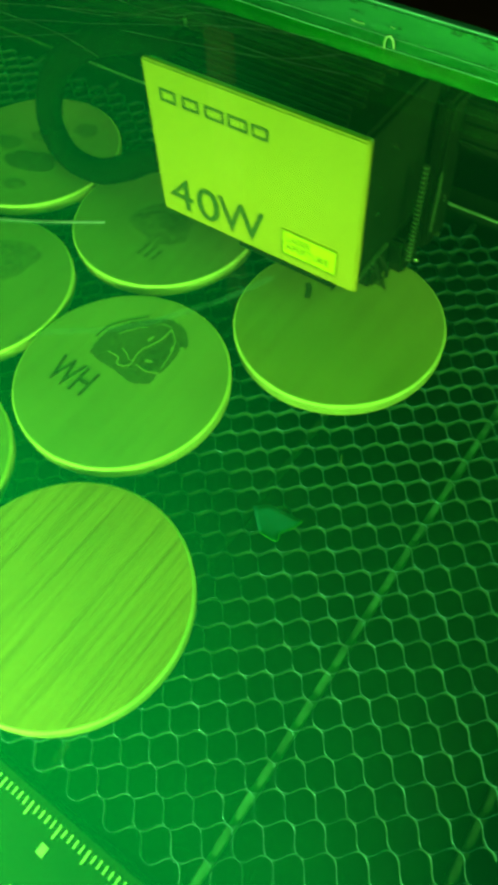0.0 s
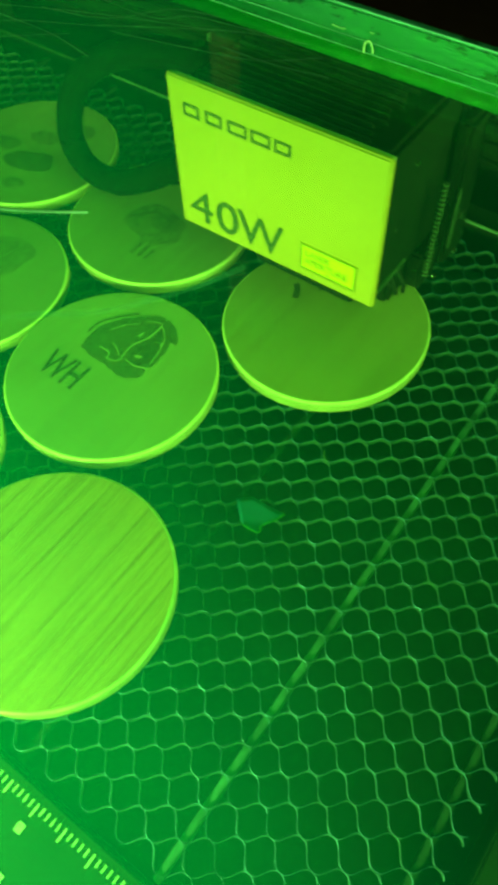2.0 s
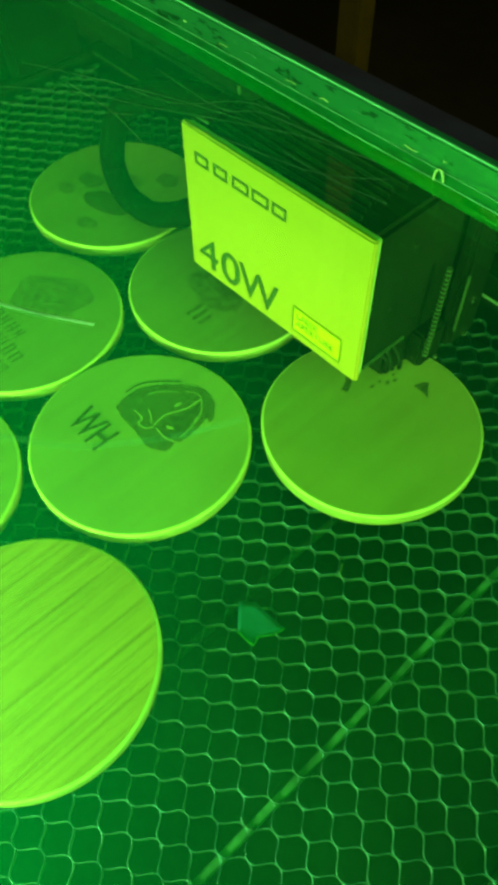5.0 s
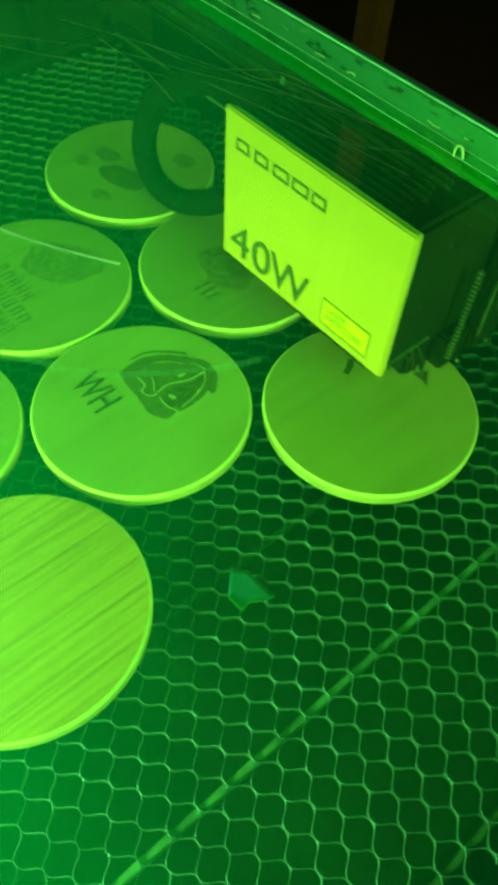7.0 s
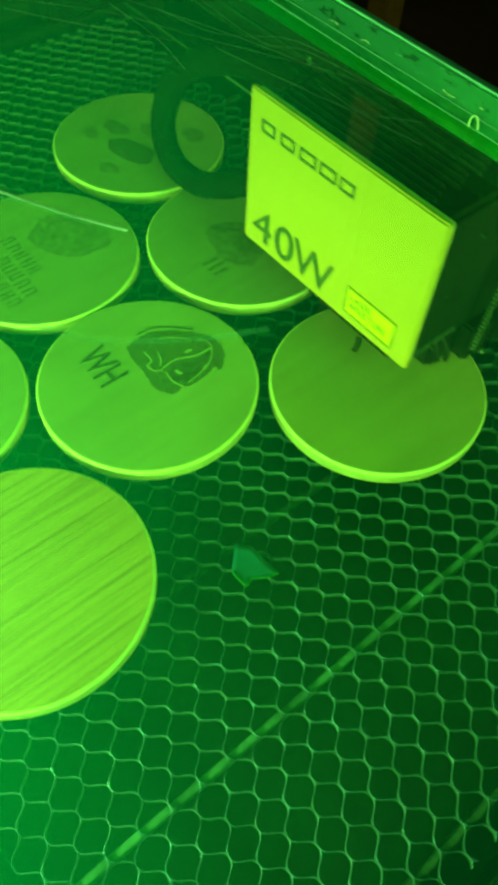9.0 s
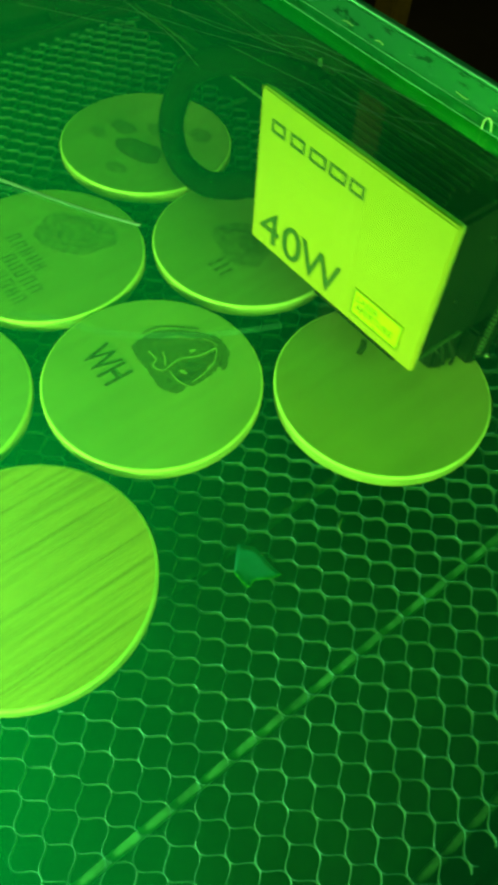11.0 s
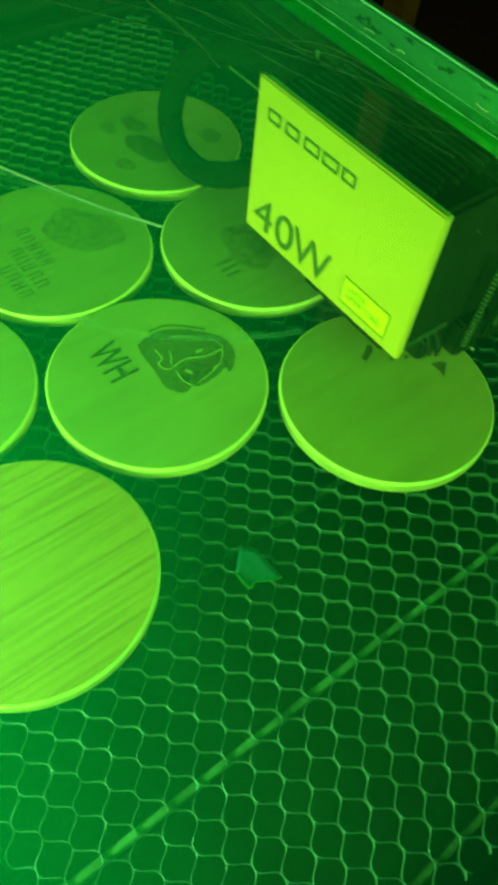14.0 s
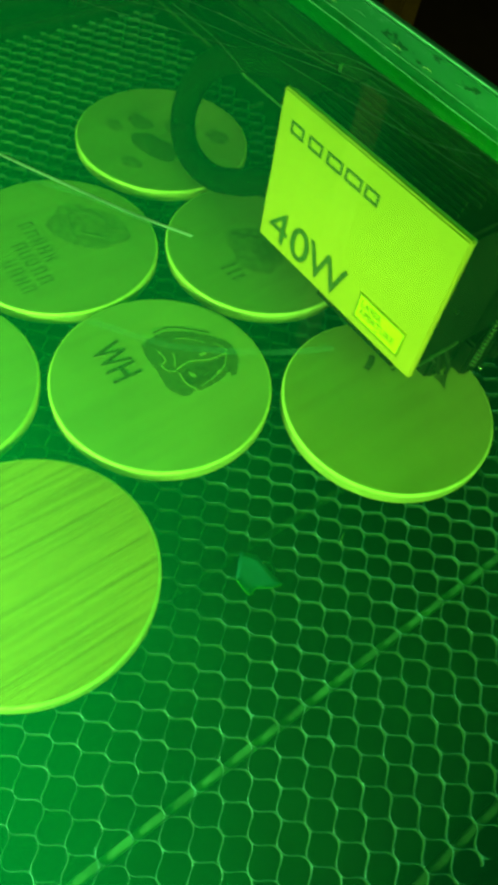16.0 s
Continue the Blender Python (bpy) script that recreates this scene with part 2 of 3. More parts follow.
# ---- mesh helpers ----
def box(bm, lo, hi, bevel=0.0):
    r = bmesh.ops.create_cube(bm, size=1.0)
    c = [(a + b) / 2 for a, b in zip(lo, hi)]
    for v in r["verts"]:
        v.co = [c[i] + v.co[i] * (hi[i] - lo[i]) for i in range(3)]
    if bevel:
        edges = list({e for v in r["verts"] for e in v.link_edges})
        bmesh.ops.bevel(bm, geom=edges, offset=bevel, segments=2, affect="EDGES", clamp_overlap=True)
    return bm


def boxed(lo, hi, bevel=0.0):
    return box(bmesh.new(), lo, hi, bevel)


def cyl(bm, radius, lo, hi, axis="z", seg=24, at=(0, 0), bevel=0.0):
    r = bmesh.ops.create_cone(bm, cap_ends=True, segments=seg, radius1=radius, radius2=radius, depth=hi - lo)
    for v in r["verts"]:
        x, y, z = v.co
        z += (lo + hi) / 2
        v.co = {"z": (x + at[0], y + at[1], z), "x": (z, x + at[0], y + at[1]), "y": (x + at[0], z, y + at[1])}[axis]
    if bevel:
        rim = [e for e in {e for v in r["verts"] for e in v.link_edges} if len(e.link_faces) == 2 and any(len(f.verts) > 4 for f in e.link_faces)]
        bmesh.ops.bevel(bm, geom=rim, offset=bevel, segments=2, affect="EDGES")
    return bm


def tube(points, radius, seg=10, flat=1.0):
    """A round wire or hose along a smooth line of points."""
    bm, rings = bmesh.new(), []
    pts = [Vector(p) for p in points]
    up = Vector((0, 0, 1))
    for i, p in enumerate(pts):
        d = (pts[min(i + 1, len(pts) - 1)] - pts[max(i - 1, 0)]).normalized()
        side = d.cross(up)
        if side.length < 1e-4:
            side = d.cross(Vector((0, 1, 0)))
        side.normalize()
        over = side.cross(d).normalized()
        rings.append([bm.verts.new(p + side * radius * math.cos(a) + over * radius * flat * math.sin(a)) for a in (2 * math.pi * k / seg for k in range(seg))])
    for a, b in zip(rings, rings[1:]):
        for k in range(seg):
            bm.faces.new((a[k], a[(k + 1) % seg], b[(k + 1) % seg], b[k]))
    bm.faces.new(rings[0][::-1])
    bm.faces.new(rings[-1])
    bmesh.ops.recalc_face_normals(bm, faces=bm.faces)
    return bm


def spline(keys, n=12):
    """Points on a smooth line through the keys."""
    k = [Vector(keys[0])] + [Vector(p) for p in keys] + [Vector(keys[-1])]
    out = []
    for a, b, c, d in zip(k, k[1:], k[2:], k[3:]):
        for i in range(n):
            t = i / n
            out.append(0.5 * ((2 * b) + (c - a) * t + (2 * a - 5 * b + 4 * c - d) * t * t + (3 * b - a - 3 * c + d) * t ** 3))
    out.append(k[-1])
    return out


def outline_solid(pts, z0, z1):
    bm = bmesh.new()
    top = [bm.verts.new((x, y, z1)) for x, y in pts]
    low = [bm.verts.new((x, y, z0)) for x, y in pts]
    bm.faces.new(top)
    bm.faces.new(low[::-1])
    for i in range(len(pts)):
        j = (i + 1) % len(pts)
        bm.faces.new((low[i], low[j], top[j], top[i]))
    bmesh.ops.recalc_face_normals(bm, faces=bm.faces)
    return bm


def mesh_of(bm, name, mat, smooth=False):
    me = bpy.data.meshes.new(name)
    bm.to_mesh(me)
    bm.free()
    me.materials.append(mat)
    if smooth:
        me.polygons.foreach_set("use_smooth", [True] * len(me.polygons))
    return me


def part(name, bm, mat, parent=None, label="", at=None, smooth=False):
    ob = new(name, mesh_of(bm, name, mat, smooth))
    if at is not None:
        ob.matrix_basis = at
    if parent is not None:
        ob.parent = parent
    return tagged(ob, label)


def lettering(name, text, size, depth, mat, parent, at, label="", squeeze=1.0, bold=0.0, fill=None):
    cu = bpy.data.curves.new(name, "FONT")
    cu.body, cu.size, cu.extrude, cu.align_x, cu.align_y, cu.offset = text, size, depth, "LEFT", "BOTTOM_BASELINE", bold
    tmp = bpy.data.objects.new(name, cu)
    scene.collection.objects.link(tmp)
    me = bpy.data.meshes.new_from_object(tmp.evaluated_get(bpy.context.evaluated_depsgraph_get()))
    bpy.data.objects.remove(tmp)
    me.transform(Matrix.Diagonal((squeeze, 1, 1, 1)))
    if fill:
        lo, hi = ([f(v.co[i] for v in me.vertices) for i in (0, 1)] for f in (min, max))
        me.transform(Matrix.Diagonal((fill[0] / (hi[0] - lo[0]), fill[1] / (hi[1] - lo[1]), 1, 1)) @ Matrix.Translation((-lo[0], -lo[1], 0)))
    me.materials.clear()
    me.materials.append(mat)
    ob = new(name, me)
    ob.matrix_basis = at
    ob.parent = parent
    return tagged(ob, label)


def thing(name, label, category, at=(0, 0, 0), group="", kind=""):
    ob = new(name)
    ob.location = at
    ob.empty_display_size = 0.02
    return tagged(ob, label, category, group, kind)


# ---- the room round the machine ----
def room():
    for name, lo, hi in (("floor", (-3.0, -2.5, -0.92), (2.5, 2.6, -0.87)), ("wall_north", (-3.0, 2.6, -0.92), (2.5, 2.7, 1.7)), ("wall_south", (-3.0, -2.6, -0.92), (2.5, -2.5, 1.7)),
                         ("wall_west", (-3.1, -2.6, -0.92), (-3.0, 2.7, 1.7)), ("wall_east", (2.5, -2.6, -0.92), (2.6, 2.7, 1.7)), ("ceiling", (-3.1, -2.6, 1.7), (2.6, 2.7, 1.76))):
        ob = part(name, boxed(lo, hi), M_WALL)
        tagged(ob, "dark unlit %s of the room" % name.split("_")[0], name.split("_")[0], kind="structure")
    bench = thing("workbench", "dark workbench top under the engraver", "workbench", (0, 0, -0.87))
    part("tabletop", boxed((-0.75, -0.6, 0.755), (0.7, 0.30, 0.79), 0.004), M_BENCH, bench)
    for x in (-0.70, 0.65):
        for y in (-0.55, 0.25):
            part("leg", boxed((x - 0.03, y - 0.03, 0), (x + 0.03, y + 0.03, 0.754), 0.003), M_BENCH, bench)
    post = thing("wooden_post", "brown wooden post in the dark room behind the machine", "post", (-0.815, 1.10, -0.87))
    part("shaft", boxed((-0.026, -0.026, 0.0), (0.026, 0.026, 0.53), 0.003), M_POST, post)
    # unseen upper length, made pale so the lid's reflection of the post shows
    part("upper_shaft", boxed((-0.024, -0.024, 0.531), (0.024, 0.024, 2.56), 0.003), M_POST_PALE, post, "paler unseen upper length for the reflection")
    part("foot", boxed((-0.04, -0.04, 0.0), (0.04, 0.04, 0.02), 0.003), M_POST, post)


# ---- the engraver's housing ----
def housing():
    h = thing("engraver_housing", "dark painted housing of the laser engraver", "laser engraver", (0, 0, -0.08))
    part("base_pan", boxed((-0.33, -0.29, 0.0), (0.31, 0.245, 0.048), 0.003), M_PAN, h, "dark steel floor pan")
    part("rear_wall", boxed((-0.345, 0.246, 0.0), (0.325, 0.262, 0.115), 0.003), M_HOUSING, h)
    part("side_wall", boxed((-0.345, -0.305, 0.0), (-0.331, 0.245, 0.20), 0.003), M_HOUSING, h)
    part("side_wall", boxed((0.311, -0.305, 0.0), (0.325, 0.245, 0.118), 0.003), M_HOUSING, h)
    part("front_wall", boxed((-0.330, -0.305, 0.0), (0.310, -0.291, 0.085), 0.003), M_HOUSING, h)
    part("light_bar", boxed((-0.12, -0.290, 0.122), (0.16, -0.275, 0.138), 0.002), M_STEEL, h, "aluminium light bar")
    g = thing("gantry", "black gantry beam behind the laser head", "gantry", (0, 0, -0.032))
    b = boxed((-0.328, 0.138, 0.104), (0.308, 0.172, 0.130), 0.003)
    part("beam", b, M_BLACK, g)
    for k in range(3):
        part("groove_rail", boxed((-0.327, 0.1365, 0.108 + 0.008 * k), (0.307, 0.1379, 0.1100 + 0.008 * k), 0.0004), M_BLACK_MATT, g)
    for x in (-0.321, 0.289):
        part("carriage", boxed((x, 0.130, 0.0), (x + 0.014, 0.185, 0.1035), 0.002), M_BLACK_MATT, g)


# ---- the honeycomb bed with its frame, bars and ruler ----
PX, PY = 0.01615, 0.01210   # cell pitch along x and y
NODE = (0.1153, -0.1324)    # middle of one glued wall
BED = (-0.301, -0.1470, 0.2285, 0.1890)


def sway(x, y):
    v = noise.noise_vector((x * 38, y * 38, 0.3)) * 0.0007 + noise.noise_vector((x * 9, y * 9, 4.1)) * 0.0008
    return x + v.x, y + v.y


def ribbon(y0, flip, deep=0.0028, thick=0.00018):
    """One corrugated foil strip of the honeycomb, along x."""
    n0 = int((BED[0] - NODE[0]) / (PX / 2)) + 1
    n1 = int((BED[2] - NODE[0]) / (PX / 2)) - 1
    line = []
    for n in range(n0, n1 + 1):
        s = 1 if (n + flip) % 2 == 0 else -1
        c = NODE[0] + n * PX / 2
        for k in range(-5, 5):
            u = k / 10
            line.append((c + u * PX / 2, y0 + s * PY / 4 * math.tanh(1.15 * math.cos(math.pi * u)) / math.tanh(1.15)))
    line = [sway(x, y) for x, y in line]
    bm, rings = bmesh.new(), []
    for i, p in enumerate(line):
        q, r = Vector(line[max(i - 1, 0)]), Vector(line[min(i + 1, len(line) - 1)])
        nrm = Vector((-(r - q).y, (r - q).x)).normalized() * thick / 2
        p = Vector(p)
        roll = 0.00017 + 0.00010 * noise.noise((p.x * 90, p.y * 90, 2.0))
        h = 0.0003 * noise.noise((p.x * 60, p.y * 60, 9.0)) - 0.0003
        rings.append([bm.verts.new((p.x + k * nrm.x, p.y + k * nrm.y, z)) for k, z in ((-1, h - roll), (1, h), (1, -deep), (-1, -deep))])
    for a, b in zip(rings, rings[1:]):
        for k in range(4):
            f = bm.faces.new((a[k], b[k], b[(k + 1) % 4], a[(k + 1) % 4]))
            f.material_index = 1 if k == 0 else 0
    bmesh.ops.recalc_face_normals(bm, faces=bm.faces)
    return bm


def bed():
    b = thing("honeycomb_bed", "aluminium honeycomb cutting bed with framed ruler edge", "honeycomb bed", (0, 0, -0.032))
    up = Matrix.Translation((0, 0, 0.032))
    x0, y0, x1, y1 = BED
    rear = part("rear_frame", boxed((x0 - 0.012, y1 + 0.0015, -0.031), (x1 + 0.012, y1 + 0.016, 0.0012), 0.001), M_HOUSING, b, at=up)
    part("side_frame", boxed((x0 - 0.012, y0, -0.031), (x0 - 0.0015, y1 + 0.001, 0.0012), 0.001), M_HOUSING, b, at=up)
    part("side_frame", boxed((x1 + 0.0015, y0, -0.031), (x1 + 0.012, y1 + 0.001, 0.0012), 0.001), M_HOUSING, b, at=up)
    front = part("ruler_frame", boxed((x0 - 0.012, y0 - 0.075, -0.031), (x1 + 0.012, y0 - 0.0015, 0.0010), 0.0008), M_FRAME, b, "anodised frame with printed inch ruler", at=up)
    # one frame edge in two tones: the brighter length has its glint in the colour
    part("frame_lip", boxed((x0, y1 - 0.0008, 0.0013), (-0.2005, y1 + 0.0012, 0.0022), 0.0004), M_RING, b, "frame edge, dimmer length", at=up)
    part("frame_lip", boxed((-0.2000, y1 - 0.0008, 0.0013), (x1, y1 + 0.0012, 0.0024), 0.0005), M_LIP_EDGE, b, "frame edge, length with a painted glint", at=up)
    for x in (-0.293, -0.231, -0.168, -0.106, -0.0435, 0.0190, 0.0858, 0.1488, 0.2143):
        part("support_bar", boxed((x - 0.0015, y0 + 0.0005, -0.006), (x + 0.0015, y1 - 0.0005, -0.0012 if x > 0.12 else -0.0034), 0.0006), M_BAR if 0.12 < x < 0.18 else M_BAR_DULL, b, at=up)
    k0, k1 = int((y0 - NODE[1]) / (PY / 2)) - 1, int((y1 - NODE[1]) / (PY / 2)) + 1
    for k in range(k0, k1 + 1):
        yc = NODE[1] - PY / 4 + k * PY / 2
        if yc - PY / 4 < y0 + 0.0008 or yc + PY / 4 > y1 - 0.0085:
            continue
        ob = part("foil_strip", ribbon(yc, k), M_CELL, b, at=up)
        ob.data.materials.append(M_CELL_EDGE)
    # printed scale in tenths of an inch
    short = mesh_of(boxed((-0.00035, -0.0028, 0.0010), (0.00035, 0, 0.00125)), "scale_mark", M_TICK)
    long = mesh_of(boxed((-0.0004, -0.0048, 0.0010), (0.0004, 0, 0.00125)), "scale_mark", M_TICK)
    for i in range(-50, 36):
        ob = new("scale_mark", long if i % 5 == 0 else short)
        ob.parent = front
        ob.location = (0.1030 + i * 0.00254, -0.1518, 0)
    part("scale_number", boxed((0.1012, -0.1625, 0.0011), (0.1042, -0.1590, 0.0013), 0.0001), M_TICK, front, "unreadable printed figure")
    for x, w in ((0.082, 0.006), (0.092, 0.004), (0.101, 0.008)):
        part("print_bar", boxed((x, -0.1775, 0.0011), (x + w, -0.1735, 0.0013)), M_TICK, front)


# ---- the wooden coasters ----
R, THICK = 0.0500, 0.0069


def coaster_blank(mat):
    """A sawn disc with a paler rim; its rounded arrises hold a painted highlight."""
    bm, rings, seg, rr = bmesh.new(), [], 120, 0.0011
    arc = [(math.cos(a), math.sin(a)) for a in (math.radians(15 * k) for k in range(7))]
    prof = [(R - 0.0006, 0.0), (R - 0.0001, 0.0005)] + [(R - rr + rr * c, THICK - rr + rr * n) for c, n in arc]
    for r, z in prof:
        rings.append([bm.verts.new((r * math.cos(a), r * math.sin(a), z)) for a in (2 * math.pi * k / seg for k in range(seg))])
    for p, q in zip(rings, rings[1:]):
        for k in range(seg):
            f = bm.faces.new((p[k], p[(k + 1) % seg], q[(k + 1) % seg], q[k]))
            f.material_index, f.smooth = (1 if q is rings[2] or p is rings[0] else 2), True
    bm.faces.new(rings[0][::-1])
    bm.faces.new(rings[-1])
    ob = thing("coaster", "", "coaster")
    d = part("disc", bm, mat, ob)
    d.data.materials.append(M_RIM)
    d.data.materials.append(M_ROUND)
    return ob


def animal_picture(parent):
    """The finished picture: a dark patch, round above and ragged below, with pale lines left in it."""
    rnd = random.Random(4)
    rim = [(-0.0213, 0.0027), (-0.0228, 0.0079), (-0.0230, 0.0164), (-0.0190, 0.0240), (-0.0130, 0.0310), (-0.0062, 0.0365), (-0.0007, 0.0387), (0.0073, 0.0378), (0.0138, 0.0322), (0.0152, 0.0284), (0.0122, 0.0285),
           (0.0140, 0.0219), (0.0142, 0.0118), (0.0128, 0.0093), (0.0139, 0.0038), (0.0065, -0.0006), (-0.0027, 0.0002), (-0.0096, 0.0007), (-0.0160, 0.0008)]
    line = [p + Vector((rnd.uniform(-1, 1), rnd.uniform(-1, 1), 0)) * 0.00045 for p in spline([(x, y, 0) for x, y in rim + rim[:1]], 7)][:-1]
    eng = part("engraving", outline_solid([(p.x, p.y) for p in line], THICK - 0.0006, THICK + 0.00012), M_BURN_MID, parent, "dark laser-burnt picture")
    top = THICK + 0.00014
    # the face is burnt deeper than the mane round it
    face = [(0.0030, 0.0095), (0.0000, 0.0160), (0.0036, 0.0250), (0.0042, 0.0325), (0.0080, 0.0280), (0.0105, 0.0215), (0.0118, 0.0130), (0.0080, 0.0088)]
    part("burnt_face", outline_solid([(p.x, p.y) for p in spline([(x, y, 0) for x, y in face + face[:1]], 5)[:-1]], THICK + 0.00013, THICK + 0.00016), M_BURN, eng)
    # short hair strokes follow the outline
    for k in range(46):
        i = rnd.randrange(len(line))
        p, mid = line[i], Vector((-0.003, 0.019, 0))
        p = p.lerp(mid, rnd.uniform(0.06, 0.45))
        d = (line[(i + 4) % len(line)] - line[i]).normalized() * rnd.uniform(0.0012, 0.0034)
        q = p + d + Vector((rnd.uniform(-1, 1), rnd.uniform(-1, 1), 0)) * 0.0006
        part("hair_stroke", tube([(p.x, p.y, top), ((p.x + q.x) / 2 + 0.0002, (p.y + q.y) / 2, top), (q.x, q.y, top)], rnd.uniform(0.00022, 0.00045), 5, 0.2), M_BURN if k % 3 else M_BURN_PALE, eng)
    for w, keys in ((0.0005, [(-0.0252, 0.0110), (-0.0245, 0.0190), (-0.0195, 0.0265), (-0.0120, 0.0345)]),):
        part("burnt_line", tube(spline([(x, y, top) for x, y in keys], 6), w, 6, 0.2), M_BURN, eng)
    over = THICK + 0.00022
    for w, keys in ((0.00042, [(-0.0144, 0.0074), (-0.0080, 0.0072), (-0.0064, 0.0041), (-0.0023, 0.0047), (-0.0001, 0.0080)]), (0.00038, [(-0.0100, 0.0124), (-0.0060, 0.0110), (-0.0026, 0.0084)]),
                    (0.00042, [(-0.0009, 0.0086), (-0.0018, 0.0162), (0.0018, 0.0251), (0.0024, 0.0342)]), (0.00042, [(0.0014, 0.0084), (0.0080, 0.0079), (0.0133, 0.0100)]),
                    (0.00030, [(0.0028, 0.0339), (0.0085, 0.0286), (0.0112, 0.0218), (0.0128, 0.0129)]), (0.00025, [(-0.0170, 0.0180), (-0.0135, 0.0240), (-0.0080, 0.0290)]), (0.00025, [(-0.0060, 0.0320), (-0.0020, 0.0345), (0.0020, 0.0350)])):
        part("stroke", tube(spline([(x, y, over) for x, y in keys], 6), w, 6, 0.3), M_WOOD, eng)
    for x, y, a, b, turn in ((-0.0025, 0.0242, 0.0020, 0.0008, 1.4), (0.0052, 0.0130, 0.0021, 0.0010, 0.4), (0.0099, 0.0245, 0.0018, 0.0008, 2.0)):
        pts = [(x + a * math.cos(t) * math.cos(turn) - b * math.sin(t) * math.sin(turn), y + a * math.cos(t) * math.sin(turn) + b * math.sin(t) * math.cos(turn)) for t in (k * math.pi / 5 for k in range(10))]
        part("pale_patch", outline_solid(pts, THICK + 0.00013, THICK + 0.0002), M_WOOD, eng)


def burnt_picture(parent, cx, cy, rx, ry, mat, seed, lines=7, line_mat=None, spin=0.0, rim=False):
    """A dark engraved patch with an uneven outline and paler strokes left in it."""
    rnd = random.Random(seed)
    ph = [rnd.uniform(0, 6.28) for _ in range(6)]
    am = [0.05, 0.045, 0.04, 0.035, 0.02, 0.015]
    pts = []
    for i in range(96):
        a = 2 * math.pi * i / 96
        r = 1 + sum(m * math.sin((k + 2) * a + p) for k, (m, p) in enumerate(zip(am, ph))) + 0.03 * rnd.uniform(-1, 1)
        u, v = rx * r * math.cos(a), ry * r * math.sin(a)
        pts.append((cx + u * math.cos(spin) - v * math.sin(spin), cy + u * math.sin(spin) + v * math.cos(spin)))
    eng = part("engraving", outline_solid(pts, THICK - 0.0006, THICK + 0.00010 + 0.00001 * (seed % 7)), mat, parent, "dark laser-burnt picture")
    if rim:
        for i0, i1 in ((2, 34), (40, 62), (66, 90)):
            part("burnt_line", tube([(x, y, THICK + 0.00013) for x, y in pts[i0:i1]], 0.0007, 6, 0.25), M_BURN, eng)
    for k in range(lines):
        a0, r0 = rnd.uniform(0, 6.28), rnd.uniform(0.2, 0.7)
        ks = []
        for j in range(4):
            a, r = a0 + j * rnd.uniform(0.35, 0.7), r0 + j * rnd.uniform(-0.05, 0.12)
            u, v = rx * r * math.cos(a), ry * r * math.sin(a)
            ks.append((cx + u * math.cos(spin) - v * math.sin(spin), cy + u * math.sin(spin) + v * math.cos(spin), THICK + 0.00018))
        part("stroke", tube(spline(ks, 6), rnd.uniform(0.0003, 0.0006), 6, 0.3), line_mat or M_WOOD, eng)
    return eng


def text_bars(parent, rows, mat):
    for x, y, w, h in rows:
        part("burnt_bar", boxed((x, y, THICK - 0.0005), (x + w, y + h, THICK + 0.00012)), mat, parent)


